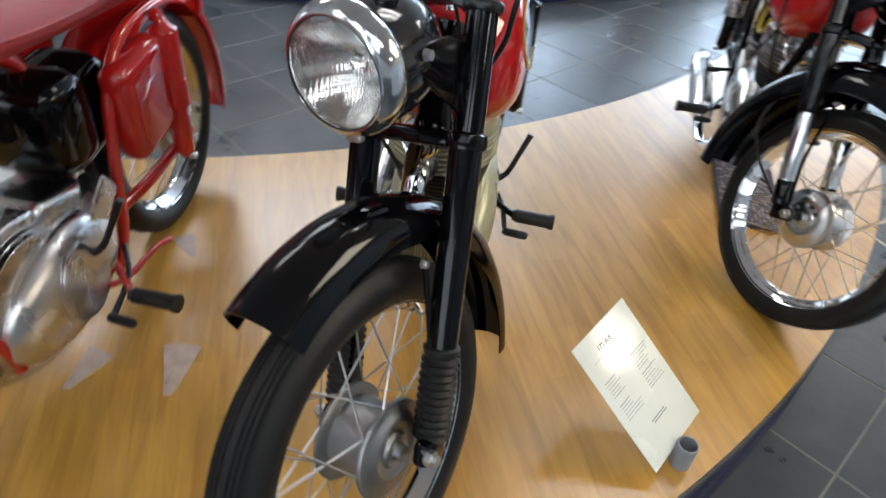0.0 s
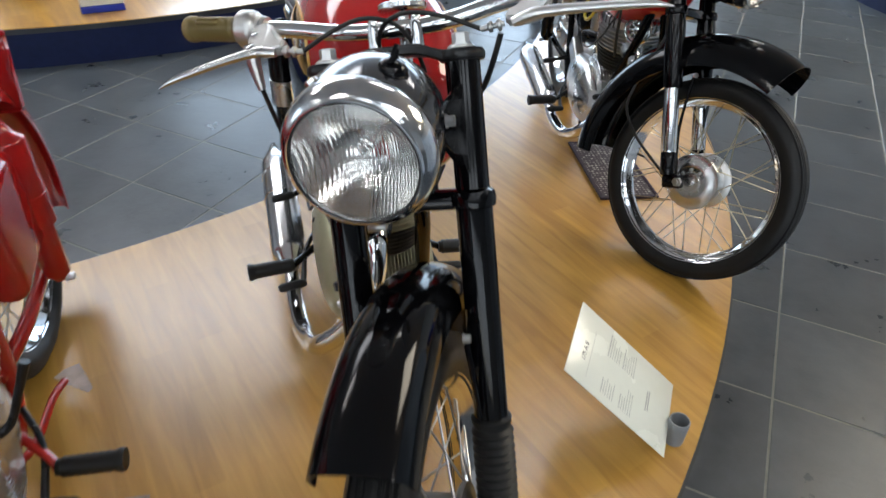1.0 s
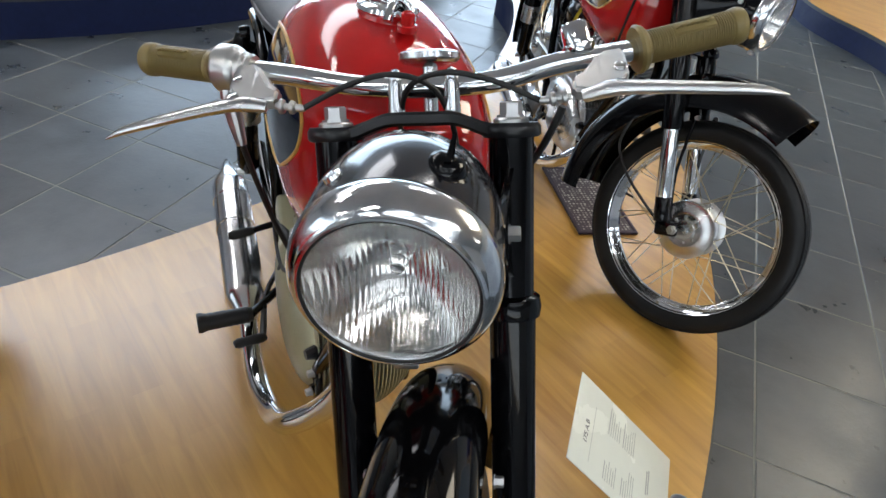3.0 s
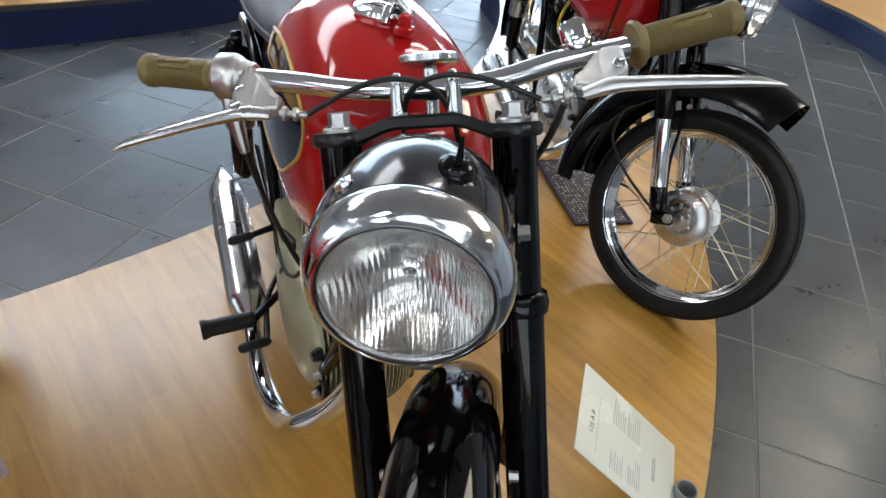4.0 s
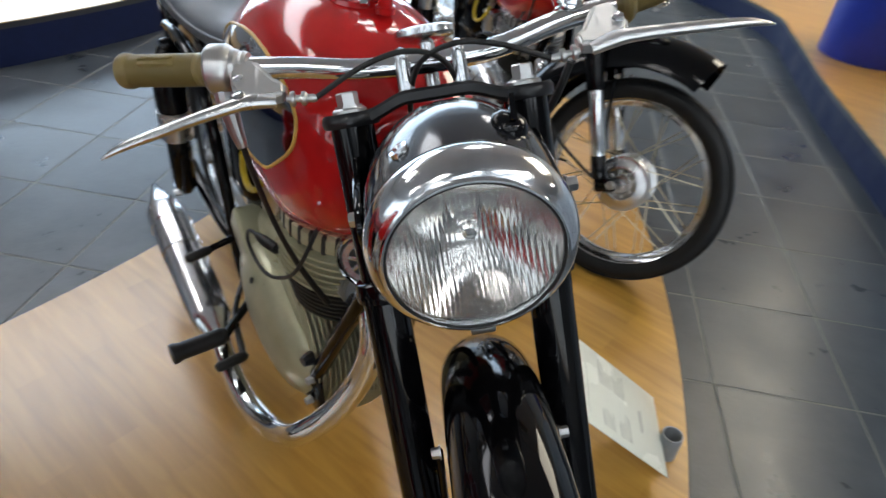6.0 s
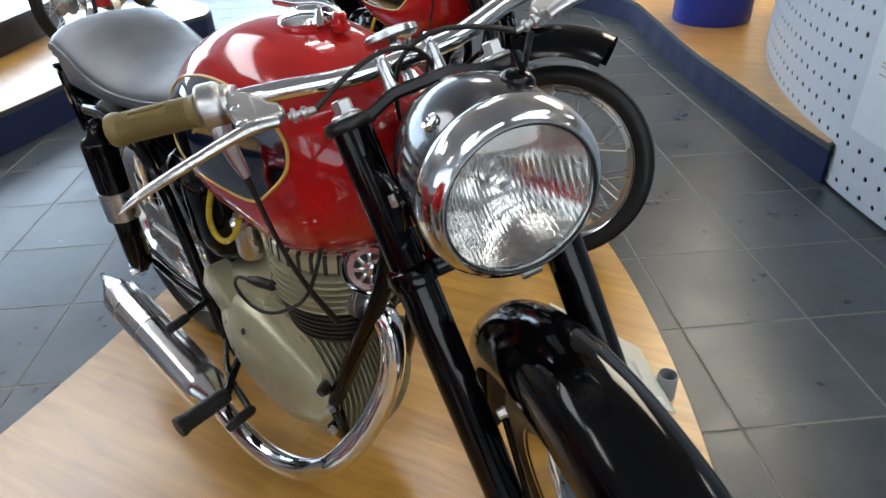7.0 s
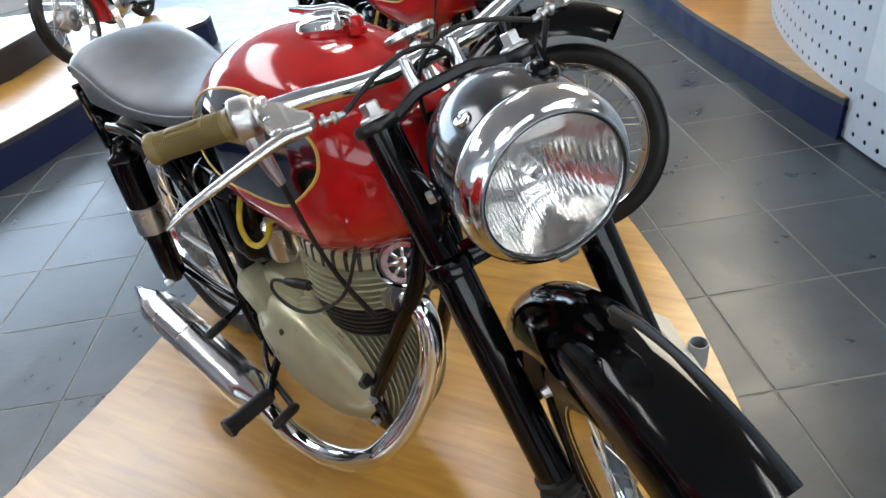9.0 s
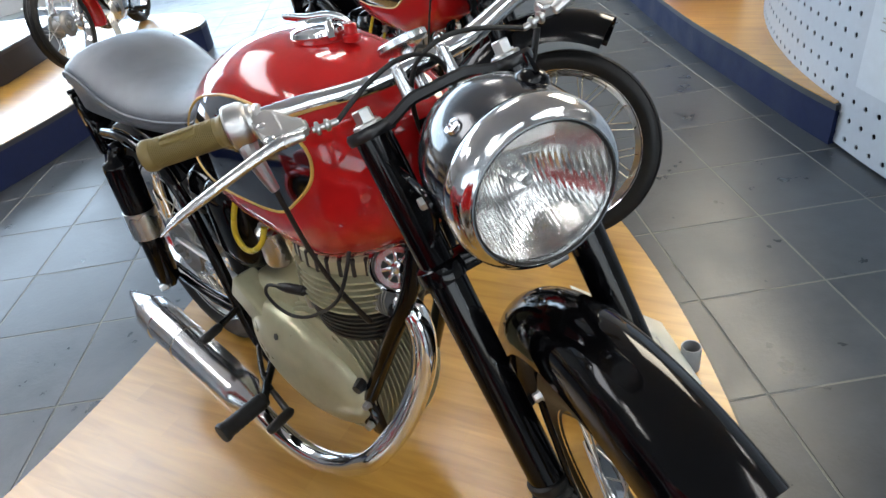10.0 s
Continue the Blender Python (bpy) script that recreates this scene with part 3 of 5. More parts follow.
def front_end(bike, steer, mats, style):
    F = fork_pose(steer)
    L = F @ frame_z((0.0035, -0.1755, -0.118), (0, -math.cos(radians(25.0)), -math.sin(radians(25.0))))
    # headlamp
    sh = [(0.0790, 0.004), (0.0835, 0.000), (0.0845, -0.012), (0.0855, -0.030), (0.0862, -0.055), (0.0835, -0.082), (0.0765, -0.108), (0.0640, -0.132), (0.0440, -0.150), (0.022, -0.158), (0, -0.160)]
    sh = sh + [(r * 0.97, z + 0.003) for r, z in reversed(sh[1:-1])] + sh[:1]
    head = part("headlamp", lathe(sh, 56, L), mats["shell"], bike, style["lamp_label"])
    rim = [(0.0705, 0.012), (0.0705, 0.0190), (0.0715, 0.0205), (0.0732, 0.0203), (0.0745, 0.0180), (0.0755, 0.0172), (0.0785, 0.0150), (0.0825, 0.0100), (0.0855, 0.0030), (0.0868, -0.0040), (0.0870, -0.0090), (0.0866, -0.0115), (0.0856, -0.0125), (0.0847, -0.0115), (0.0847, 0.001), (0.0705, 0.004)]
    part("rim", lathe(rim + rim[:1], 72, L), mats["rimlamp"], head, "bright aged chrome lamp rim")
    part("lens_gasket", lathe([(0.0690, 0.0185), (0.0700, 0.0200), (0.0714, 0.0203), (0.0714, 0.0185), (0.0690, 0.0185)], 60, L), BLACK_RUBBER, head)
    part("seam", lathe([(0.0846, -0.0105), (0.0860, -0.0130), (0.0858, -0.0150), (0.0846, -0.0155), (0.0846, -0.0105)], 60, L), BLACK_RUBBER, head)
    refl = [(0.0706 * math.sqrt(k / 14), -0.046 + 0.056 * k / 14) for k in range(15)]
    refl += [(r, z - 0.002) for r, z in reversed(refl)]
    bowl = part("reflector", lathe(refl, 48), REFLECTOR, head, "silvered reflector bowl behind the lens", L)
    part("bulb", lathe([(0, -0.046), (0.010, -0.046), (0.010, -0.036), (0.007, -0.033), (0.009, -0.024), (0.006, -0.016), (0, -0.014)], 16, L), GLASS, head)
    nx, ny, rl = 186, 14, 0.0708
    bm = bmesh.new()
    lays = []
    for side in (0, 1):
        cols = []
        for i in range(nx + 1):
            x = -rl * 0.999 + 2 * rl * 0.999 * i / nx
            h = math.sqrt(rl * rl - x * x)
            col = []
            for k in range(ny + 1):
                y = h * math.sin((k / ny - 0.5) * math.pi)
                z = 0.0185 + 0.011 * (1 - (x * x + y * y) / rl ** 2)
                if side:
                    ridge = abs(((x / 0.00457) % 1) - 0.5) * 2
                    z -= 0.0030 + 0.0007 * (1 - (1 - ridge) ** 2)
                col.append(bm.verts.new((x, y, z)))
            cols.append(col)
        lays.append(cols)
    for cols in lays:
        for a, b in zip(cols, cols[1:]):
            for k in range(ny):
                bm.faces.new((a[k], b[k], b[k + 1], a[k + 1]))
    f, g = lays
    for i in range(nx):
        for k in (0, ny):
            bm.faces.new((f[i][k], f[i + 1][k], g[i + 1][k], g[i][k]))
    for i in (0, nx):
        for k in range(ny):
            bm.faces.new((f[i][k], f[i][k + 1], g[i][k + 1], g[i][k]))
    bm.transform(L)
    lens = part("lens", bm, LENS, head, "fluted clear glass lens", smooth=60)
    lens.visible_shadow = False
    sb = F @ frame_z((0.0455, -0.160, -0.0330), (0.45, -0.30, 0.84))
    part("switch", join(lathe([(0, -0.006), (0.0195, -0.006), (0.0195, 0.000), (0.0165, 0.002), (0.0155, 0.007), (0.010, 0.012), (0, 0.0135)], 24, sb),
                        rings_mesh([[F @ Vector((0.049 + 0.0035 * f + o * (1 - 0.55 * f), -0.166 + 0.010 * f + q * (1 - 0.6 * f), -0.026 + 0.020 * f)) for o, q in ((-0.0028, -0.010), (0.0028, -0.010), (0.0034, 0.0), (0.0028, 0.010), (-0.0028, 0.010), (-0.0034, 0.0))] for f in (0, 0.35, 0.7, 0.92, 1.0)])), mats["black"], head, "black toggle switch")
    part("screw", lathe([(0.004, 0), (0.0085, 0), (0.008, 0.005), (0.005, 0.0055), (0.0045, 0.003), (0, 0.003)], 16, F @ frame_z((-0.040, -0.172, -0.0375), (-0.45, -0.3, 0.84))), mats["chrome"], head)
    for s in (-1, 1):
        part("bolt", hexbolt(0.0068, 0.010, F @ frame_z((0.0035 + s * 0.088, -0.131, -0.0890), (s, 0, 0))), mats["steel"], head)
    part("rim_catch", block(0.022, 0.008, 0.012, 0.002, L @ pose(0, -0.0885, 0.002)), mats["steel"], head)

    # fork
    top = []
    for k in range(33):
        x = -0.0895 + 0.179 * k / 32
        u = max(0.0, min(1.0, (0.076 - abs(x)) / 0.048))
        u = u * u * (3 - 2 * u)
        e = max(0, abs(x) - 0.06) / 0.0295
        y, z = 0.006 * u, -0.006 + 0.013 * u
        hw = 0.0185 + 0.005 * e
        sec = [(x, y - hw + 0.002, z - 0.010), (x, y - hw - 0.001, z - 0.007), (x, y - hw - 0.001, z + 0.001), (x, y - hw + 0.002, z + 0.004), (x, y - hw + 0.006, z + 0.0035), (x, y - hw + 0.009, z + 0.001), (x, y + hw - 0.004, z + 0.001), (x, y + hw, z - 0.002), (x, y + hw, z - 0.010)]
        top.append([F @ Vector(p) for p in sec])
    yoke = [rings_mesh(top)]
    for s in (-1, 1):
        yoke.append(lathe([(0, -0.016), (0.0275, -0.016), (0.0295, -0.013), (0.0295, -0.006), (0.027, -0.002), (0.024, -0.0025), (0, -0.0028)], 28, F @ pose(s * 0.0895, 0, 0)))
    part("top_yoke", join(*yoke), SATIN, bike, "black enamelled top yoke")
    for s in (-1, 1):
        part("fork_nut", join(lathe([(0, -0.003), (0.0175, -0.003), (0.0175, 0.001), (0.0155, 0.003), (0, 0.003)], 24, F @ pose(s * 0.0895, 0, 0)), hexbolt(0.0112, 0.0155, F @ pose(s * 0.0895, 0, 0.003, 0, 0, 10))), mats["nut"], bike)
        lo = style["leg"]
        leg = part("fork_leg", lathe([(0, -0.64), *lo, (0.0225, -0.178), (0.0225, -0.014), (0, -0.014)], 32, F @ pose(s * 0.0895, 0, 0)), mats["fork"], bike, style["leg_label"])
        if style["boot"]:
            bt = [(0.020, -0.655)] + [(0.030 if k % 2 else 0.0245, -0.648 + k * 0.0062) for k in range(23)] + [(0.028, -0.503), (0.0285, -0.497), (0.024, -0.494)]
            part("rubber_boot", lathe(bt, 28, F @ pose(s * 0.0895, 0, 0)), BLACK_RUBBER, leg, "ribbed black rubber boot")
        else:
            part("chrome_tube", lathe([(0.021, -0.575), (0.0215, -0.57), (0.0215, -0.40), (0.021, -0.395)], 24, F @ pose(s * 0.0895, 0, 0)), mats["chrome"], leg, "chromed fork tube")
        part("clamp_ring", lathe([(0.0225, -0.203), (0.029, -0.200), (0.0305, -0.190), (0.0285, -0.180), (0.0225, -0.176)], 28, F @ pose(s * 0.0895, 0, 0)), mats["fork"], leg)
        ear = []
        for k in range(31):
            f = k / 30
            z = -0.045 - 0.112 * f
            d = 0.016 + 0.126 * math.sin(math.pi * f ** 1.15) ** 0.85
            c = s * (0.0895 - 0.004 * math.sin(math.pi * f))
            ear.append([F @ Vector((c + o, -y, z + 0.012 * y / 0.14)) for o, y in ((-0.0025, 0.0), (-0.0025, d - 0.005), (-0.0035, d - 0.002), (-0.002, d), (0.002, d), (0.0035, d - 0.002), (0.0025, d - 0.005), (0.0025, 0.0))])
        part("lamp_bracket", rings_mesh(ear), mats["fork"], leg)
    part("lower_yoke", join(block(0.17, 0.05, 0.026, 0.006, F @ pose(0, 0.012, -0.190)), lathe([(0, -0.208), (0.026, -0.208), (0.028, -0.185), (0.026, -0.170), (0, -0.170)], 24, F @ pose(0, 0.05, 0))), mats["fork"], bike)
    part("damper_knob", join(lathe([(0, 0.052), (0.014, 0.052), (0.030, 0.056), (0.0335, 0.060), (0.0335, 0.066), (0.030, 0.068), (0.012, 0.0665), (0, 0.0665)], 28, F @ pose(0.000, 0.0635, 0.006)), lathe([(0, -0.01), (0.0085, -0.01), (0.0085, 0.052), (0.014, 0.053), (0, 0.053)], 16, F @ pose(0.000, 0.0635, 0.006))), mats["dull"], bike, "worn alloy steering damper knob")
    part("head_tube", lathe([(0, -0.19), (0.030, -0.19), (0.031, -0.17), (0.027, -0.16), (0.027, -0.05), (0.031, -0.04), (0.030, -0.022), (0, -0.022)], 24, F @ pose(0, 0.05, 0)), mats["frame"], bike)
    if style["bars"]:
        bars = part("handlebar", tube([F @ Vector(p) for p in ((-0.310, 0.0625, 0.0770), (-0.2278, 0.0400, 0.0644), (-0.192, 0.0365, 0.0600), (-0.14, 0.032, 0.052), (-0.07, 0.027, 0.0390), (0, 0.026, 0.0355), (0.07, 0.030, 0.0390), (0.14, 0.046, 0.0555), (0.216, 0.0722, 0.0670), (0.316, 0.0955, 0.0878))], 0.0115, 16, 6), mats["chrome"], bike, "chromed handlebar")
        for s in (-1, 1):
            part("bar_clamp", lathe([(0, 0.0), (0.0085, 0.0), (0.0095, 0.006), (0.0085, 0.022), (0.0085, 0.040), (0.0065, 0.0405), (0.0068, 0.047), (0.0045, 0.053), (0, 0.055)], 16, F @ pose(s * 0.029, 0.018, 0.000)), mats["dull"], bars)
            a, b = (F @ V(-0.2278, 0.0400, 0.0644), F @ V(-0.3278, 0.0674, 0.0799)) if s < 0 else (F @ V(0.216, 0.0722, 0.0670), F @ V(0.3276, 0.0983, 0.0903))
            gm = frame_z(a, b - a)
            gl = (b - a).length
            gp = [(0, 0), (0.0185, 0), (0.0195, 0.002), (0.0185, 0.005), (0.0172, 0.008)] if s < 0 else [(0, 0), (0.023, 0), (0.0255, 0.003), (0.0235, 0.008), (0.0180, 0.013)]
            for k in range(36):
                z = 0.012 + (gl - 0.026) * k / 36
                gp += [(0.0174, z), (0.0174, z + (gl - 0.026) / 80), (0.0156, z + (gl - 0.026) / 68), (0.0156, z + (gl - 0.026) / 44)]
            gp += [(0.0174, gl - 0.013), (0.0188, gl - 0.010), (0.0192, gl - 0.004), (0.0178, gl), (0.012, gl + 0.001), (0, gl - 0.001)]
            grip = part("grip", lathe(gp, 28, gm), mats["grip"], bars, "olive-brown ribbed rubber grip", smooth=25)
            up = (gm.inverted().to_3x3() @ (F.to_3x3() @ V(0, -0.8, 0.6)))
            ang = math.atan2(up.y, up.x)
            part("grip_plaque", block(0.0095, 0.015, 0.046, 0.0042, gm @ Matrix.Rotation(ang, 4, "Z") @ pose(0.0145, 0, gl * 0.52)), mats["grip"], grip, "raised oval plaque", smooth=30)
            part("grip_marks", join(*[block(0.0026, 0.0016, 0.008, 0.0004, gm @ Matrix.Rotation(ang, 4, "Z") @ pose(0.0200, 0, gl * 0.52 + (k - 3) * 0.0055, 25, 0, 0)) for k in range(7)]), mats["grip"], grip)
            ca, cb = F @ V(-0.193, 0.0365, 0.0600), F @ V(-0.2278, 0.0400, 0.0644)
            cm = frame_z(ca, cb - ca)
            if s < 0:
                part("throttle_drum", join(lathe([(0, -0.006), (0.016, -0.006), (0.018, -0.002), (0.0165, 0.002), (0.0195, 0.005), (0.0205, 0.010), (0.024, 0.013), (0.026, 0.018), (0.026, 0.033), (0.024, 0.036), (0, 0.036)], 32, cm),
                                           tube([F @ V(-0.216, 0.040, 0.056), F @ V(-0.219, 0.038, 0.032), F @ V(-0.218, 0.044, 0.002), F @ V(-0.216, 0.0485, -0.020)], [0.014, 0.0110, 0.0085, 0.0055], 12, 4)), CAST, bars, "alloy twist-grip drum", smooth=28)
            else:
                part("horn_button", lathe([(0, -0.004), (0.016, -0.004), (0.0175, 0.0), (0.0175, 0.004), (0.0145, 0.006), (0.0145, 0.024), (0.012, 0.027), (0, 0.028)], 24, F @ frame_z((0.158, 0.055, 0.069), (-0.25, 0.1, 0.96))), mats["chrome"], bars, "chromed dip-switch button")
            # perch and lever
            by = lambda x: (0.0335 if s < 0 else 0.048) + (x - 0.16) * (0.09 if s < 0 else 0.33)
            bz = lambda x: 0.0555 + (x - 0.16) * 0.14
            mid = lambda x, yf, zf, k: ((by(x) - 0.013) * (1 - k) + yf * k, (bz(x) + 0.008) * (1 - k) + (zf + 0.009) * k)
            perch = rings_mesh([[F @ Vector((s * x, y, z)) for y, z in ((mid(x, yf, zf, k)[0] + 0.017, mid(x, yf, zf, k)[1] - 0.004), mid(x, yf, zf, k), (yf, zf + 0.007), (yf + 0.008, zf - 0.005), (mid(x, yf, zf, k)[0] + 0.009, mid(x, yf, zf, k)[1] - 0.020 * (1 - 0.5 * k)))] for x, yf, zf, k in ((0.148, -0.010, 0.022, 0.75), (0.157, -0.013, 0.020, 0.62), (0.168, -0.014, 0.020, 0.28), (0.178, -0.014, 0.021, 0.0), (0.195, -0.012, 0.025, 0.0), (0.202, -0.002, 0.036, 0.0))])
            bmesh.ops.bevel(perch, geom=perch.edges[:], offset=0.0035, segments=3, affect="EDGES")
            pe = part("lever_perch", perch, CAST, bars, "cast alloy lever perch")
            part("pivot_bolt", hexbolt(0.0065, 0.006, F @ frame_z((s * 0.192, -0.0125, 0.0285), (0, -0.60, 0.80))), mats["dull"], pe)
            part("pivot_bolt", hexbolt(0.0055, 0.005, F @ frame_z((s * 0.194, 0.008, 0.047), (0, -0.62, 0.78))), mats["dull"], pe)
            part("lever", lever(s, *((0.019, 0.031) if s > 0 else (0.014, 0.008)), F), mats["alloy"], bars, "polished tapering hand lever")
            part("cable_adjuster", lathe([(0, 0), (0.0035, 0), (0.0035, 0.003), (0.0072, 0.004), (0.0078, 0.006), (0.0072, 0.008), (0.0035, 0.009), (0.0035, 0.014), (0.0066, 0.015), (0.0070, 0.017), (0.0066, 0.019), (0.004, 0.021), (0.004, 0.027), (0.003, 0.030)], 16, F @ frame_z((s * 0.147, -0.012, 0.021), (-s * 1, 0, -0.12))), mats["steel"], pe)
            part("cable", tube([F @ Vector(p) for p in ((s * 0.118, -0.012, 0.018), (s * 0.07, -0.014, 0.039), (s * 0.025, -0.018, 0.047), (-s * 0.012, -0.002, 0.034), (-s * 0.028, 0.030, -0.005), (-s * 0.03, 0.06, -0.06))], 0.003, 8, 6), BLACK_RUBBER, bars, "black control cable")
        ka, kb = F @ V(-0.216, 0.0485, -0.018), V(-0.075, 0.170, 0.480)
        part("cable", tube([ka.lerp(kb, f) + V(-0.010, 0, -0.006) * math.sin(math.pi * f) for f in (0, 0.25, 0.5, 0.75, 1)], [0.0036, 0.0034, 0.0034, 0.0045, 0.0050], 8, 4), BLACK_RUBBER, bars, "black throttle cable")
        part("cable", tube([F @ Vector(p) for p in ((0.140, 0.004, 0.012), (0.125, 0.02, -0.02), (0.105, 0.045, -0.05), (0.06, 0.07, -0.10))], 0.004, 8, 6), BLACK_RUBBER, bars, "black control cable")

    # front mudguard and wheel
    A = F @ pose(*AXLE)
    g = part("front_mudguard", arch(*style["guard"], 48, 16), mats["guard"], bike, "glossy black front mudguard", A @ pose(0, 0.012, 0.003))
    for s in (-1, 1):
        part("stay", tube([(s * 0.066, -0.012, 0.294), (s * 0.073, 0.02, 0.15), (s * 0.078, 0.02, 0.02)], 0.0045, 8, 4), mats["fork"], g, m=None)
        part("bolt", hexbolt(0.006, 0.010, frame_z((s * 0.064, -0.016, 0.294), (s, 0, 0))), mats["steel"], g)
        part("wheel_spindle", lathe([(0, 0), (0.013, 0), (0.013, 0.012), (0.008, 0.013), (0.008, 0.02), (0, 0.02)], 6, frame_z((s * 0.10, 0, 0), (s, 0, 0))), mats["steel"], g)
        part("axle_lug", join(block(0.026, 0.06, 0.04, 0.008, pose(s * 0.0895, 0.022, 0.0))), mats["fork"], g)
    wheel(bike, "front_wheel", A, mats, *style["wheel"])
    return F


def tank_point(f, a, grow=0.0, length=0.592):
    """The tank's skin: f from 0 (front) to 1 (back), a the turn about its length, 0 at the top, positive to the right."""
    y = 0.055 + length * f
    env = max(0.0, 1 - abs(2 * (f * 0.92 + 0.06) - 1) ** 3.2) ** 0.5
    top = 0.884 + 0.018 * math.sin(math.pi * min(1, f * 1.25)) - 0.105 * max(0, f - 0.45) ** 1.6 / 0.55 ** 1.6
    bot = 0.570 + 0.050 * max(0.0, (f - 0.3) / 0.7) ** 1.2 + 0.05 * max(0, 0.25 - f) / 0.25
    half = (0.143 - 0.036 * max(0, f - 0.55) / 0.45) * env
    c = bot + (top - bot) * 0.40
    zz = (top - bot) * env
    ca, sa = math.cos(a), math.sin(a)
    up, dn = (top - c) * env, (c - bot) * env
    e = 0.80
    x = half * math.copysign(abs(sa) ** e, sa)
    z = c + (up if ca > 0 else dn) * math.copysign(abs(ca) ** e, ca)
    if grow:
        d = V(sa, 0, ca).normalized() * grow
        return V(0.005 + x + d.x, y, z + d.z)
    return V(0.005 + x, y, z)


def tank(bike, mats, panels=True, length=0.592):
    rings = []
    for i in range(41):
        f = 0.001 + 0.998 * i / 40
        rings.append([tank_point(f, 2 * math.pi * k / 48, 0.0, length) for k in range(48)])
    t = part("fuel_tank", rings_mesh(rings), mats["tank"], bike, mats["tank_label"], smooth=60)
    if panels:
        for s in (-1, 1):
            def edge(u):
                """The panel's outline as (f, a)."""
                c, d = math.cos(u), math.sin(u)
                f = 0.500 + 0.345 * math.copysign(abs(c) ** 0.75, c)
                a = 1.33 + 0.20 * (f - 0.5) + (0.42 + 0.05 * c if d < 0 else 0.35) * math.copysign(abs(d) ** 0.85, d)
                return f, a
            bm = bmesh.new()
            mid = (0.50, 1.34)
            lay = []
            for i in range(1, 9):
                ring = []
                for k in range(48):
                    f, a = edge(2 * math.pi * k / 48)
                    r = i / 8
                    ring.append(bm.verts.new(tank_point(mid[0] + (f - mid[0]) * r, s * (mid[1] + (a - mid[1]) * r), 0.0015)))
                lay.append(ring)
            c = bm.verts.new(tank_point(mid[0], s * mid[1], 0.0015))
            for k in range(48):
                q = (k + 1) % 48
                bm.faces.new((c, lay[0][k], lay[0][q]))
                for i in range(7):
                    bm.faces.new((lay[i][k], lay[i + 1][k], lay[i + 1][q], lay[i][q]))
            part("side_panel", bm, mats["panel"], t, "dark chromed side panel", smooth=80)
            line = [tank_point(*(lambda p: (p[0], s * p[1]))(edge(2 * math.pi * k / 64)), 0.001) for k in range(65)]
            part("gold_line", tube(line, 0.0024, 6, 0), GOLD, t, "thin gold lining")
    cm = pose(0.005, 0.248, 0.880, -3, 0, 0)
    cap = part("filler_neck", lathe([(0, 0), (0.046, 0), (0.046, 0.006), (0.040, 0.010), (0.038, 0.019), (0, 0.019)], 36, cm), mats["tank"], t)
    part("filler_cap", join(lathe([(0, 0.019), (0.039, 0.019), (0.040, 0.022), (0.038, 0.027), (0.030, 0.030), (0.014, 0.0315), (0, 0.0315)], 36, cm),
                            tube([cm @ V(0.020, -0.048, 0.020), cm @ V(0.016, -0.042, 0.033), cm @ V(0.008, -0.022, 0.040), cm @ V(-0.006, 0.008, 0.040), cm @ V(-0.016, 0.027, 0.044), cm @ V(-0.023, 0.041, 0.046)], [0.006, 0.008, 0.009, 0.008, 0.006, 0.0045], 12, 4, 0.55),
                            tube([cm @ V(-0.012, -0.046, 0.018), cm @ V(-0.006, -0.036, 0.032), cm @ V(0.006, -0.020, 0.036)], [0.006, 0.006, 0.005], 10, 3)), mats["chrome"], cap, "chromed quick filler cap with lever")
    part("breather", lathe([(0, 0), (0.010, 0), (0.010, 0.006), (0.007, 0.007), (0.007, 0.016), (0.005, 0.018), (0, 0.018)], 14, pose(0.014, 0.190, 0.894) @ Matrix.Scale(1.25, 4)), mats["tank"], t)
    return t


def saddle(bike, mats, y0=0.50):
    rings = []
    for i in range(25):
        f = i / 24
        y = y0 + (1.075 - y0) * f
        w = 0.075 + 0.055 * math.sin(min(1, f / 0.72) * math.pi / 2) ** 1.3
        if f > 0.9:
            w *= math.sqrt(max(0.02, 1 - ((f - 0.9) / 0.1) ** 2)) * 0.25 + 0.75
        top = 0.790 - 0.026 * math.sin(math.pi * min(1, f * 1.3)) + 0.048 * max(0, f - 0.5) ** 1.5 / 0.35
        if f > 0.86:
            top -= 0.06 * ((f - 0.86) / 0.14) ** 2
        bot = 0.70 - 0.02 * f
        sec = [(0, top), (0.45 * w, top - 0.004), (0.75 * w, top - 0.013), (0.93 * w, top - 0.028), (w * 1.01, top - 0.042), (w * 1.01, top - 0.055), (w * 0.97, (top + bot) / 2), (w * 0.92, bot + 0.01), (w * 0.86, bot)]
        sec = [(0.005 - x, y, z) for x, z in reversed(sec[1:])] + [(0.005 + x, y, z) for x, z in sec]
        rings.append(sec)
    st = part("seat", rings_mesh(rings), mats["seat"], bike, mats["seat_label"], smooth=50)
    for k in (4, 12):
        part("piping", tube([V(*r[k]) for r in rings[1:-1]], 0.0032, 8, 2), mats["seat"], st)
    return st


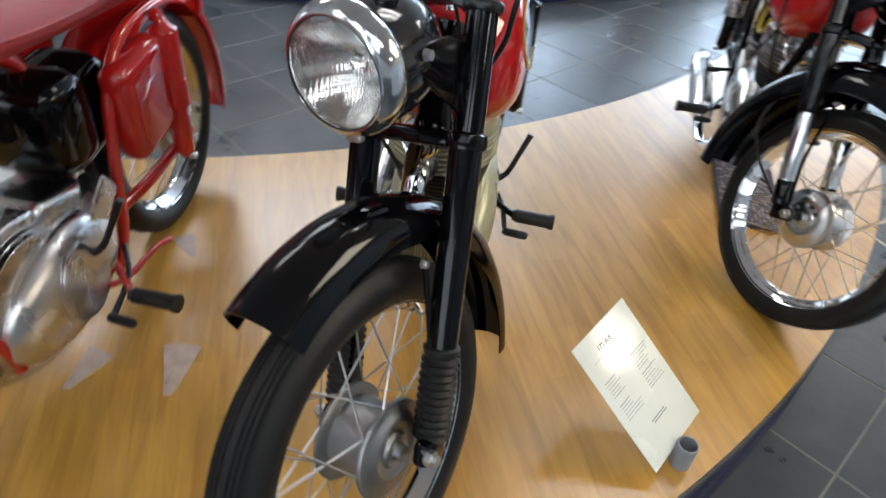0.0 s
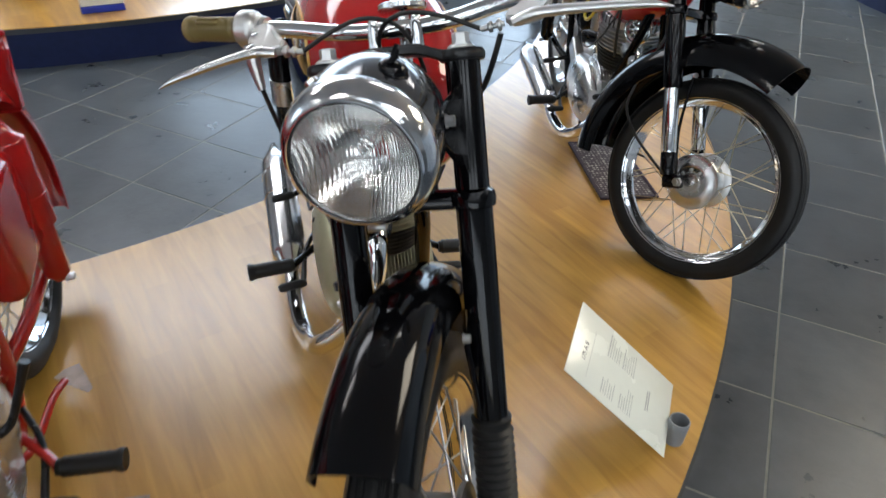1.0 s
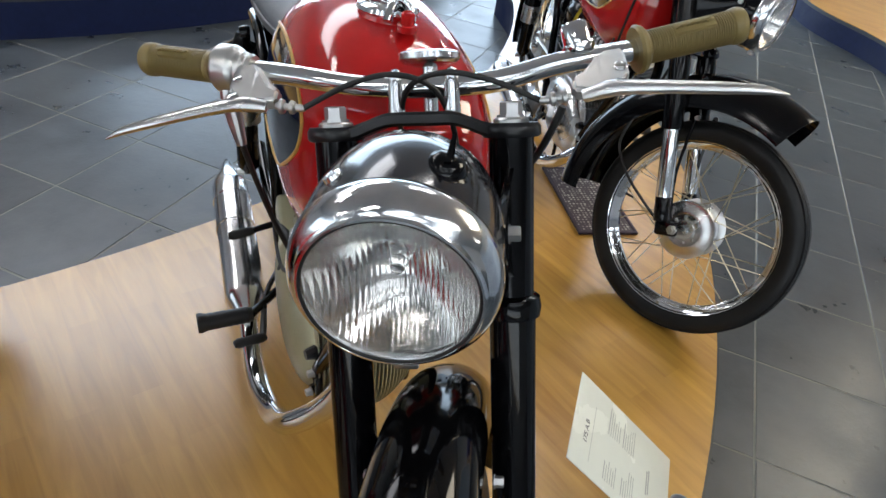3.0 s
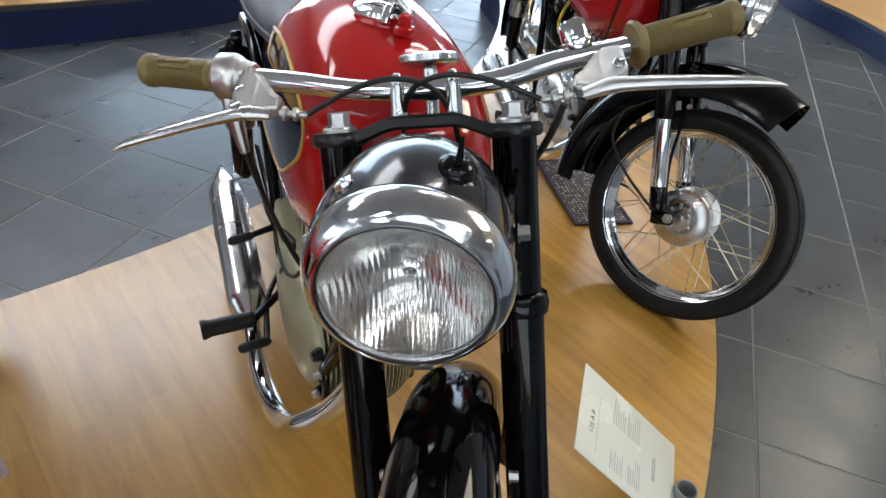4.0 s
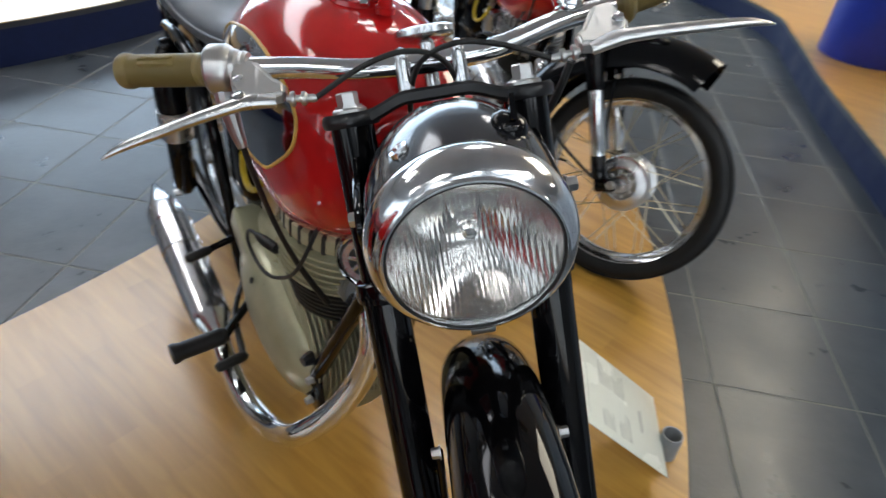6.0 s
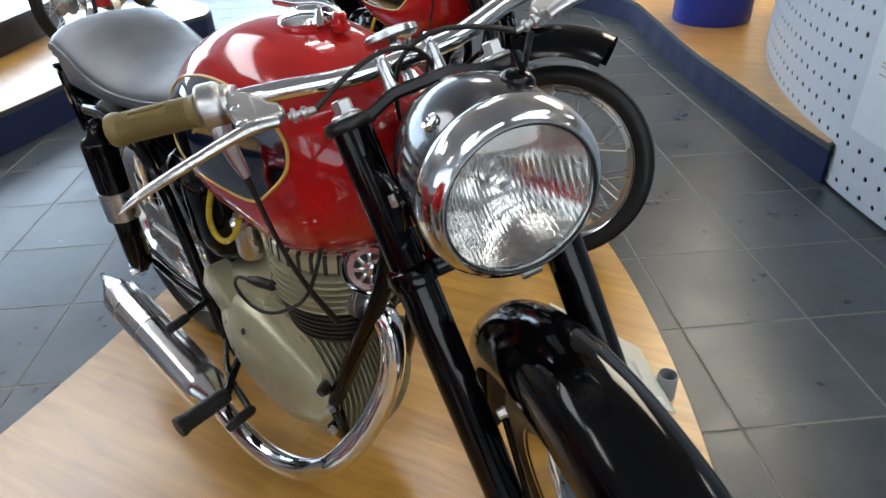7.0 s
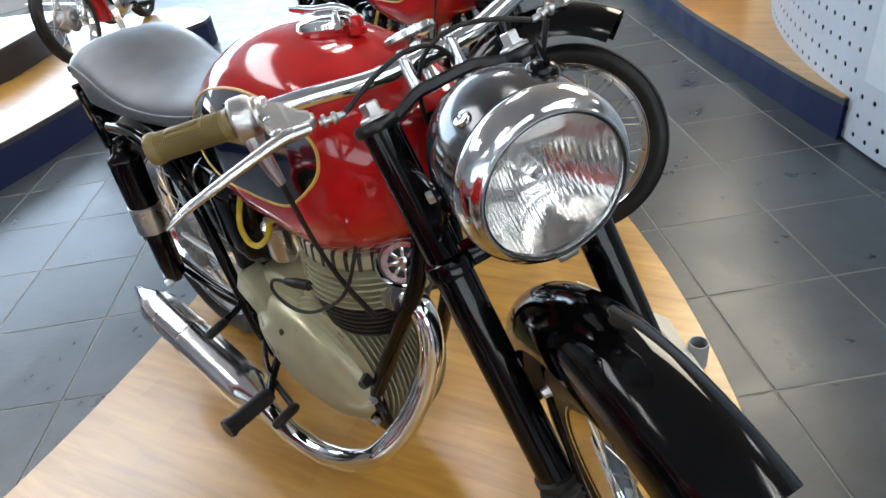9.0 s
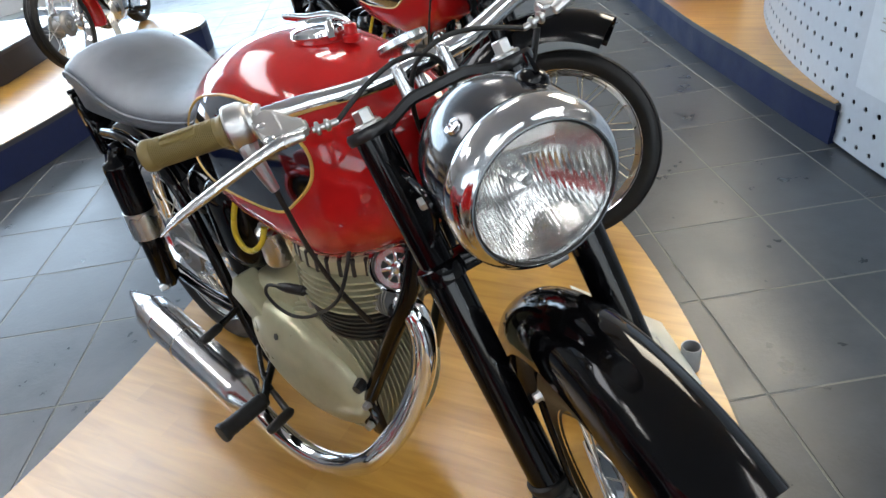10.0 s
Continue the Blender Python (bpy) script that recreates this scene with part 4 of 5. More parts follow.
def engine(bike, mats):
    M = mats["engine"]
    across = Matrix.Translation((0.005, 0.366, 0.274)) @ Matrix.Rotation(radians(90), 4, "Y")
    core = lathe([(0, -0.088), (0.100, -0.088), (0.116, -0.078), (0.122, -0.06), (0.122, 0.06), (0.116, 0.078), (0.100, 0.088), (0, 0.088)], 48, across)
    e = part("engine", join(core, block(0.15, 0.17, 0.13, 0.03, pose(0.005, 0.50, 0.35, -10, 0, 0), 4), block(0.13, 0.10, 0.06, 0.012, pose(0.005, 0.375, 0.405, -8, 0, 0), 3)), M, bike, mats["engine_label"])
    for k in range(23):
        x = -0.0825 + k * 0.0075
        r = 0.173 - 6.0 * x * x
        part("case_fin", lathe([(0.118, -0.0014), (r - 0.001, -0.0011), (r, 0.0), (r - 0.001, 0.0011), (0.118, 0.0014)], 48, Matrix.Rotation(radians(90), 4, "Y")), M, e, m=pose(0.005 + x, 0.340, 0.276))
    # egg-shaped side covers
    for s in (-1, 1):
        rings = []
        for i in range(15):
            f = i / 14
            k = math.cos(f * math.pi / 2) ** 0.74 if i < 14 else 0.03
            d = 0.014 + 0.050 * math.sin(f * math.pi / 2) ** 0.9
            if i == 0:
                rings.append((1.0, 0.0))
            rings.append((k, d))
        out = []
        t = radians(5)
        for k, d in rings:
            ring = []
            for j in range(56):
                a = 2 * math.pi * j / 56
                c, q = math.cos(a), math.sin(a)
                wide = 0.112 + 0.010 * c
                u, v = 0.188 * c * k, wide * math.copysign(abs(q) ** 0.94, q) * k
                ring.append((0.005 + s * (0.066 + d), 0.408 + u * math.cos(t) - v * math.sin(t), 0.264 + u * math.sin(t) + v * math.cos(t)))
            out.append(ring)
        c = part("side_cover", rings_mesh(out), M, e, "smooth egg-shaped engine side cover", smooth=60)
        part("rear_lobe", block(0.056, 0.21, 0.068, 0.010, pose(0.005 + s * 0.084, 0.516, 0.326, 33, 0, 0), 4), M, c)
        if mats.get("ribs"):
            disc = [(0, 0.010)] + [q for k in range(9) for q in ((0.010 + k * 0.0075, 0.0105 - k * 0.0002), (0.0140 + k * 0.0075, 0.0105 - k * 0.0002), (0.0150 + k * 0.0075, 0.007 - k * 0.0002), (0.0165 + k * 0.0075, 0.007 - k * 0.0002))] + [(0.080, 0.006), (0.082, -0.012)]
            part("ribbed_disc", lathe(disc, 44, frame_z((0.005 + s * 0.122, 0.42, 0.272), (s, 0.05, 0.1))), M, c, "round ribbed alloy cover plate")
        for y, z, x in ((0.438, 0.338, 0.1235), (0.255, 0.242, 0.1065)):
            part("screw_hole", lathe([(0, 0), (0.0065, 0), (0.0065, 0.002), (0, 0.002)], 12, frame_z((0.005 + s * x, y, z), (s, 0.05 if y > 0.4 else -0.5, 0.45 if y > 0.4 else -0.1))), IRON, c)
    # cylinder and head
    cyl = frame_z((0.000, 0.270, 0.412), (0, -0.11, 1), (0, 1, 0))
    fins = [(0, 0.0), (0.05, 0.0)]
    for k in range(6):
        z = 0.008 + k * 0.0125
        fins += [(0.066, z), (0.092 + 0.003 * k, z + 0.001), (0.092 + 0.003 * k, z + 0.0045), (0.066, z + 0.0055)]
    part("cylinder", lathe(fins + [(0, 0.083)], 40, cyl), IRON, e, "black finned iron cylinder")
    hf = [(0, 0.084), (0.070, 0.084)]
    for k in range(6):
        z = 0.087 + k * 0.0125
        hf += [(0.082, z), (0.113, z + 0.001), (0.1135, z + 0.0035), (0.113, z + 0.005), (0.082, z + 0.006)]
    hd = part("cylinder_head", lathe(hf + [(0.108, 0.166), (0.108, 0.190), (0.100, 0.196), (0.06, 0.20), (0, 0.20)], 44, cyl), M, e, "finned cylinder head")
    for k in range(15):
        wide = k in (0, 1)
        sl = block(0.012, 0.018 if wide else 0.0085, 0.040 if wide else 0.034, 0.004, cyl @ Matrix.Rotation(radians(118 + (k * 17 if k < 2 else 18 + k * 11)), 4, "Z") @ pose(0.1035, 0, 0.178, 0, 0, 0) @ Matrix.Rotation(radians(14 if wide else 0), 4, "X"))
        part("head_slot", sl, IRON, hd)
    for k in range(9):
        x = -0.080 + k * 0.020
        d = math.sqrt(max(0.001, 0.100 ** 2 - x * x))
        part("head_fin", block(0.006, 2 * d, 0.050, 0.002, cyl @ pose(x, 0, 0.215)), M, hd)
    part("spark_plug", join(tube([(-0.098, 0.275, 0.512), (-0.116, 0.288, 0.514)], [0.008, 0.006], 10, 0), tube([(-0.112, 0.284, 0.514), (-0.122, 0.312, 0.514), (-0.126, 0.336, 0.510)], [0.0085, 0.0088, 0.0055], 14, 3)), BLACK_RUBBER, hd, "black spark plug cap")
    part("plug_lead", tube([(-0.126, 0.334, 0.510), (-0.129, 0.372, 0.498), (-0.131, 0.384, 0.474), (-0.131, 0.350, 0.458), (-0.132, 0.290, 0.470), (-0.131, 0.220, 0.510), (-0.125, 0.150, 0.575), (-0.090, 0.140, 0.66)], 0.0030, 8, 6), BLACK_RUBBER, e, "black spark plug lead")
    part("breather_stub", tube([(-0.075, 0.345, 0.43), (-0.085, 0.335, 0.47)], [0.006, 0.004], 10, 0), mats["steel"], e)
    part("carburettor", join(lathe([(0, -0.03), (0.024, -0.03), (0.028, -0.02), (0.028, 0.035), (0.030, 0.037), (0.030, 0.043), (0.022, 0.050), (0, 0.052)], 24, pose(-0.055, 0.450, 0.505)), lathe([(0, 0), (0.020, 0), (0.022, 0.05), (0.016, 0.055), (0.016, 0.075), (0, 0.078)], 20, pose(-0.02, 0.41, 0.52)), lathe([(0, 0), (0.02, 0), (0.02, 0.10), (0, 0.10)], 16, frame_z((0.0, 0.345, 0.53), (-0.05, 1, 0)))), mats["alloy"], e, "alloy carburettor with float bowl")
    part("fuel_tap", join(tube([(-0.075, 0.425, 0.60), (-0.075, 0.43, 0.565)], [0.009, 0.007], 10, 0), tube([(-0.085, 0.43, 0.575), (-0.06, 0.43, 0.575)], 0.005, 8, 0)), mats["steel"], e)
    part("fuel_hose", tube([(-0.085, 0.478, 0.625), (-0.092, 0.505, 0.570), (-0.092, 0.522, 0.530), (-0.091, 0.510, 0.503), (-0.090, 0.475, 0.508), (-0.087, 0.435, 0.540), (-0.080, 0.422, 0.572)], 0.0055, 10, 6), HOSE, e, "yellow fuel hose")
    for p in ((-0.086, 0.221, 0.268), (-0.088, 0.225, 0.214)):
        part("engine_bolt", hexbolt(0.0075, 0.012, frame_z(p, (-1, -0.2, 0))), mats["steel"], e)
    part("tap_wheel", tube([(-0.070, 0.232, 0.310), (-0.083, 0.230, 0.311), (-0.100, 0.226, 0.311)], [0.006, 0.013, 0.009], 8, 2), SATIN, e)
    part("engine_bracket", block(0.014, 0.045, 0.105, 0.006, pose(-0.077, 0.225, 0.236, -14, 0, 0)), mats["frame"], e)
    ex = part("exhaust_pipe", tube([(-0.028, 0.190, 0.500), (-0.028, 0.145, 0.507), (-0.031, 0.108, 0.492), (-0.038, 0.092, 0.440), (-0.056, 0.098, 0.370), (-0.094, 0.116, 0.295), (-0.138, 0.150, 0.232), (-0.156, 0.205, 0.183), (-0.168, 0.270, 0.150), (-0.177, 0.34, 0.135), (-0.181, 0.43, 0.136), (-0.180, 0.53, 0.160)], 0.0208, 20, 8), mats["chrome"], bike, "chromed exhaust header pipe")
    part("pipe_clamp", lathe([(0.020, 0)] + [q for k in range(5) for q in ((0.024, k * 0.007), (0.033, k * 0.007 + 0.001), (0.033, k * 0.007 + 0.0045), (0.024, k * 0.007 + 0.0055))] + [(0.020, 0.036)], 28, frame_z((-0.028, 0.172, 0.504), (0, -0.98, 0.16))), mats["alloy"], ex, "finned exhaust clamp")
    mm = frame_z((-0.180, 0.485, 0.156), (-0.010, 0.560, 0.060))
    part("silencer", lathe([(0, 0), (0.020, 0), (0.023, 0.012), (0.041, 0.055), (0.0445, 0.070), (0.0445, 0.395), (0.0465, 0.397), (0.0465, 0.403), (0.0445, 0.405), (0.0445, 0.455), (0.042, 0.465), (0.010, 0.568), (0.006, 0.573), (0, 0.573)], 36, mm), SILENCER, ex, "chromed tapered silencer")
    part("muffler_strap", lathe([(0.0450, 0.29), (0.0468, 0.291), (0.0468, 0.297), (0.0450, 0.298)], 36, mm), mats["dull"], ex)
    return e


def rear(bike, mats, plate=True):
    F = mats["frame"]
    fr = part("frame", join(*[tube([(0.005 + q * 0.012, 0.085, 0.69), (0.005 + q * 0.042, 0.098, 0.560), (0.005 + q * 0.060, 0.158, 0.425), (0.005 + q * 0.080, 0.228, 0.265), (0.005 + q * 0.082, 0.240, 0.205)], 0.0145, 14, 5) for q in (-1, 1)], tube([(0.005, 0.10, 0.76), (0.005, 0.30, 0.73), (0.005, 0.50, 0.68), (0.005, 0.60, 0.60), (0.005, 0.62, 0.40), (0.005, 0.60, 0.20)], 0.015, 12, 6)), F, bike, "tubular motorcycle frame")
    for s in (-1, 1):
        x = 0.005 + s * 0.112
        part("rear_tube", tube([(x, 0.99, 0.640), (x, 0.88, 0.650), (x, 0.75, 0.632), (x, 0.67, 0.56), (x * 0.95, 0.64, 0.42), (x * 0.9, 0.61, 0.25), (x * 0.8, 0.57, 0.16)], 0.0125, 12, 6), F, fr)
        part("swing_arm", tube([(x * 0.8, 0.60, 0.29), (x * 0.95, 0.70, 0.295), (x, 0.80, 0.30), (x, 0.97, 0.31)], 0.014, 12, 4), F, fr)
        part("peg_bar", tube([(0.005 + s * 0.09, 0.56, 0.20), (0.005 + s * 0.15, 0.50, 0.195), (0.005 + s * 0.18, 0.462, 0.200)], 0.009, 10, 4), F, fr)
        pg = frame_z((0.005 + s * 0.178, 0.462, 0.200), (s, -0.10, 0.0))
        part("footpeg", lathe([(0, 0), (0.014, 0), (0.015, 0.006)] + [q for k in range(7) for q in ((0.0180, 0.010 + k * 0.012), (0.0170, 0.016 + k * 0.012))] + [(0.0190, 0.096), (0.0210, 0.101), (0.0195, 0.108), (0, 0.109)], 18, pg), BLACK_RUBBER, fr, "black rubber footpeg")
        pd = part("pedal", tube([(0.005 + s * 0.10, 0.60, 0.22), (0.005 + s * 0.145, 0.52, 0.20), (0.005 + s * 0.160, 0.43, 0.185), (0.005 + s * 0.165, 0.400, 0.188)], [0.006, 0.006, 0.007, 0.007], 10, 4), SATIN, fr)
        part("pedal_rubber", tube([(0.005 + s * 0.158, 0.405, 0.188), (0.005 + s * 0.166, 0.402, 0.188), (0.005 + s * 0.212, 0.392, 0.190), (0.005 + s * 0.220, 0.390, 0.190)], [0.006, 0.0105, 0.0105, 0.004], 12, 2), BLACK_RUBBER, pd, "black rubber pedal sleeve")
        if s < 0:
            pp = part("pillion_peg_bar", tube([(0.005 + s * 0.10, 0.62, 0.315), (0.005 + s * 0.15, 0.61, 0.308), (0.005 + s * 0.165, 0.605, 0.306)], [0.008, 0.007, 0.007], 10, 2), F, fr)
            part("rubber_sleeve", tube([(0.005 + s * 0.160, 0.607, 0.306), (0.005 + s * 0.167, 0.605, 0.306), (0.005 + s * 0.205, 0.597, 0.304), (0.005 + s * 0.211, 0.596, 0.304)], [0.006, 0.0100, 0.0100, 0.004], 12, 2), BLACK_RUBBER, pp)
        st = frame_z((0.005 + s * 0.148, 0.858, 0.645), (0, 0.0, -1), (0, 1, 0))
        sk = part("shock_absorber", join(lathe([(0, -0.010), (0.014, -0.010), (0.016, 0.0), (0.013, 0.012), (0, 0.012)], 16, frame_z((0.005 + s * 0.140, 0.858, 0.643), (s, 0, 0))), lathe([(0.010, 0.0), (0.018, 0.02), (0.031, 0.028), (0.033, 0.034), (0.033, 0.14), (0, 0.14)], 28, st)), mats.get("shock", BLACK), bike, "enclosed rear shock absorber")
        part("sleeve", lathe([(0.030, 0.139), (0.0345, 0.140), (0.0345, 0.205), (0.030, 0.206)], 28, st), mats.get("sleeve", ALLOY), sk, "shock absorber sleeve")
        part("lower_body", lathe([(0, 0.205), (0.025, 0.205), (0.026, 0.21), (0.026, 0.325), (0.018, 0.335), (0.012, 0.345), (0, 0.345)], 24, st), mats.get("shock", BLACK), sk)
        part("shock_bolt", hexbolt(0.008, 0.016, frame_z((0.005 + s * 0.160, 0.858, 0.302), (s, 0, 0))), mats["steel"], sk)
    part("toolbox", join(block(0.16, 0.22, 0.20, 0.05, pose(0.005, 0.66, 0.50, 8, 0, 0), 4), block(0.20, 0.14, 0.20, 0.05, pose(0.005, 0.58, 0.52), 4)), BLACK if mats["box"] is RED else mats["box"], bike, mats["box_label"])
    if mats["box"] is not BLACK:
        for q in (-1, 1):
            part("side_box", block(0.07, 0.20, 0.22, 0.032, pose(0.005 + q * 0.125, 0.76, 0.50, 6, 0, 0), 5), mats["box"], bike)
    B = pose(0.005, 1.005, AXLE_R)
    part("rear_mudguard", arch(0.362, 0.070, 40, -108, 0.055, 40, 14), mats["guard"], bike, "rear mudguard", B)
    part("chain", tube([(-0.06, 0.56, 0.33), (-0.06, 0.75, 0.345), (-0.06, 0.955, 0.345)], 0.008, 6, 0, 0.5), mats["steel"], bike, "oily drive chain")
    wheel(bike, "rear_wheel", B, mats)
    if plate:
        part("number_plate_bracket", join(block(0.17, 0.006, 0.17, 0.012, pose(0.005, 1.225, 0.60, -14, 0, 0)), block(0.19, 0.010, 0.012, 0.003, pose(0.005, 1.222, 0.685, -14, 0, 0)), tube([(0.005, 1.12, 0.66), (0.005, 1.22, 0.64)], 0.02, 10, 0)), mats.get("tail", BLACK), bike, "blank rear plate bracket")
    part("side_stand", tube([(0.09, 0.50, 0.17), (0.115, 0.56, 0.150), (0.122, 0.68, 0.140), (0.130, 0.74, 0.125)], 0.008, 10, 4), F, bike)
    part("kick_starter", tube([(0.12, 0.46, 0.30), (0.150, 0.468, 0.318), (0.172, 0.482, 0.365), (0.195, 0.496, 0.418)], [0.010, 0.007, 0.0065, 0.008], 10, 3), SATIN, bike)
    horn = frame_z((-0.030, 0.130, 0.580), (-0.62, -0.75, 0.2))
    h = part("horn", lathe([(0, -0.03), (0.036, -0.03), (0.042, -0.02), (0.045, 0.0), (0.045, 0.008), (0.041, 0.013), (0.036, 0.009), (0.0, 0.006)], 36, horn), mats["chrome"], bike, "chromed round horn")
    part("horn_face", lathe([(0, 0.0065), (0.037, 0.0095), (0.037, 0.0105), (0, 0.0080)], 30, horn), IRON, h, "dark horn face")
    part("horn_grille", join(lathe([(0, 0.008), (0.011, 0.008), (0.010, 0.013), (0.004, 0.015), (0, 0.015)], 18, horn), lathe([(0.0235, 0.009), (0.0245, 0.0125), (0.033, 0.0130), (0.036, 0.009)], 36, horn), *[block(0.016, 0.0065, 0.004, 0.001, horn @ Matrix.Rotation(k * math.pi / 4, 4, "Z") @ pose(0.017, 0, 0.0105)) for k in range(8)]), mats["dull"], h, "spoked alloy horn grille")


MATS = dict(black=BLACK, fork=BLACK, guard=BLACK, frame=BLACK, shell=SHELL, rimlamp=LAMP_RIM, chrome=CHROME, dull=DULL_CHROME, steel=STEEL, nut=STEEL, grip=GRIP, rim=CHROME, tyre=RUBBER, hub=HUB, tank=RED, panel=PANEL, engine=ENGINE, alloy=ALLOY, seat=SEAT, box=BLACK,
            tank_label="glossy red fuel tank", seat_label="grey vinyl dual seat", engine_label="grey-bronze painted engine", box_label="glossy black toolbox")
LEG_A = [(0.020, -0.64), (0.022, -0.60), (0.024, -0.50), (0.0245, -0.205), (0.0245, -0.195)]
LEG_B = [(0.019, -0.64), (0.021, -0.63), (0.021, -0.575), (0.017, -0.57), (0.017, -0.40), (0.026, -0.395), (0.027, -0.385), (0.027, -0.225)]
STYLE_A = dict(wheel=(0.232, 0.041), guard=(0.386, 0.056, 48, -78, 0.065), boot=True, bars=True, leg=LEG_A, leg_label="glossy black telescopic fork leg", lamp_label="dark lacquered headlamp shell")
STYLE_B = dict(wheel=(0.240, 0.037), guard=(0.398, 0.086, 47, -80, 0.070), boot=False, bars=True, leg=LEG_B, leg_label="black and chrome fork leg", lamp_label="headlamp")


def motorcycle(m, label, steer, mats, style, panels=True, length=0.592):
    bike = thing("motorcycle", m, label, "motorcycle", "motorcycles on display")
    front_end(bike, steer, mats, style)
    tank(bike, mats, panels, length)
    saddle(bike, mats, length - 0.092)
    engine(bike, mats)
    rear(bike, mats)
    return bike


def placed(axle, heading, steer, size=1.0):
    """The pose of a motorcycle whose front axle stands at axle and whose body heads heading degrees from -y."""
    a = (fork_pose(steer) @ pose(*AXLE)).translation * size
    r = Matrix.Rotation(radians(heading), 4, "Z")
    p = Vector(axle) - (r @ Vector((a.x, a.y, 0)))
    return Matrix.Translation((p.x, p.y, 0)) @ r @ Matrix.Scale(size, 4)


motorcycle(Matrix(), "red and black vintage motorcycle, front wheel turned aside", 27.3, MATS, STYLE_A)
SPOKE = worn("brassy_spoke", (0.52, 0.46, 0.33), 0.3, metal=1.0, vary=0.1)
MATS_B = dict(MATS, spoke=SPOKE, hub=ALLOY, engine=ALLOY, shell=BLACK, engine_label="polished alloy engine")
second_bike = motorcycle(placed((0.945, 0.520, 0), -10.5, -38, 0.95), "black and red vintage motorcycle with chrome fork tubes", -38, MATS_B, dict(STYLE_B, guard=(0.412, 0.088, 43, -76, 0.092)))
part("centre_stand", tube([(-0.050, 0.500, 0.190), (-0.040, 0.515, 0.110), (-0.030, 0.532, 0.030), (-0.034, 0.538, 0.010), (-0.050, 0.552, 0.008), (-0.060, 0.556, 0.020)], 0.0075, 10, 5), BLACK, second_bike, "black prop stand resting on the deck")
part("speedometer_cable", tube([(-0.010, -0.080, 0.690), (-0.042, -0.095, 0.610), (-0.078, -0.104, 0.535), (-0.105, -0.112, 0.470), (-0.109, -0.122, 0.420), (-0.088, -0.178, 0.366), (-0.050, -0.240, 0.322), (-0.024, -0.282, 0.298)], 0.0042, 8, 6), BLACK_RUBBER, second_bike, "black speedometer cable")
MATS_C = dict(MATS, ribs=True, shock=RED, sleeve=RED, tail=RED, engine=ALLOY, frame=RED_FRAME, box=RED, seat=RED_SEAT, guard=RED, fork=RED, seat_label="red vinyl dual seat", box_label="glossy black air box", engine_label="polished alloy engine")
motorcycle(pose(-0.77, -0.478, 0, 0, 0, 1.5), "all-red vintage motorcycle with polished engine", 40, MATS_C, STYLE_A, False, 0.40)

MATS_D = dict(MATS, engine=ALLOY, guard=RED, tank=SILVER, panel=SILVER, box=SILVER, fork=CHROME, tank_label="silver fuel tank", engine_label="polished alloy engine", box_label="silver side box")
far_bike = motorcycle(placed((0.83, 4.42, 0), -42, 10), "silver and red vintage motorcycle on a back platform", 10, MATS_D, STYLE_B, False)
copy_thing(far_bike, placed((-1.62, 3.72, 0), 60, 10))

# ---- small things ----
mat = thing("door_mat", pose(1.0, 1.055, 0, 0, 0, -8), "small woven grey mat with dark border under the engine", "mat")
part("weave", block(0.19, 0.40, 0.008, 0.002, pose(0, 0, 0.005)), WEAVE, mat)
part("border", join(*[block(0.21, 0.014, 0.010, 0.003, pose(0, s * 0.20, 0.006)) for s in (-1, 1)], *[block(0.014, 0.40, 0.010, 0.003, pose(s * 0.098, 0, 0.006)) for s in (-1, 1)]), MAT_DARK, mat)



def text_mesh(body, size, m):
    cu = bpy.data.curves.new("letters", "FONT")
    cu.body, cu.size, cu.extrude, cu.align_x = body, size, 0.0002, "LEFT"
    tmp = new("letters", cu)
    bpy.context.view_layer.update()
    me = bpy.data.meshes.new_from_object(tmp.evaluated_get(bpy.context.evaluated_depsgraph_get()))
    bpy.data.objects.remove(tmp)
    bm = bmesh.new()
    bm.from_mesh(me)
    bm.transform(m)
    return bm


cx, cu_ = V(0.105, 0.1515, 0.022).normalized(), V(-0.192, 0.1365, 0.1955)
cu_ = (cu_ - cu_.dot(cx) * cx).normalized()
cn = cx.cross(cu_)
CARD_M = Matrix((cx, cu_, cn)).transposed().to_4x4()
CARD_M.translation = (0.576, -0.0540, 0.0450)
holder = thing("card_holder", pose(0.576, -0.083, 0), "short grey plastic tube holding an information card", "card holder")
part("tube", lathe([(0.0185, 0.0), (0.0225, 0.0), (0.0225, 0.062), (0.0215, 0.064), (0.0190, 0.064), (0.0185, 0.062), (0.0185, 0.0)], 32, pose(0.012, 0.010, 0, 0, 0, 0)), GREY_PLASTIC, holder)
card = thing("information_card", CARD_M, "white printed information card leaning in a grey tube", "sign")
part("sheet", block(0.192, 0.305, 0.0022, 0.0005, pose(0, 0.1525, 0)), CARD, card)
part("heading", text_mesh("175 A.B", 0.0155, pose(-0.040, 0.262, 0.0013)), INK, card, "large black heading")
rnd = random.Random(4)
bars = []
for col, y0 in ((-0.082, 0.205), (0.014, 0.205), (-0.082, 0.150), (0.014, 0.158)):
    for k in range(6):
        w = rnd.uniform(0.030, 0.062)
        bars.append((col + w / 2 + 0.006, y0 - k * 0.0068, w, 0.0013 if k else 0.002))
bars.append((-0.01, 0.250, 0.12, 0.0006))
for k in range(2):
    bars.append((-0.005 + 0.004 * k, 0.075 - 0.006 * k, 0.05, 0.003))
for x, y, w, h in bars:
    part("print_line", block(w, h, 0.0004, 0, pose(x, y, 0.0013)), FADED_INK, card)

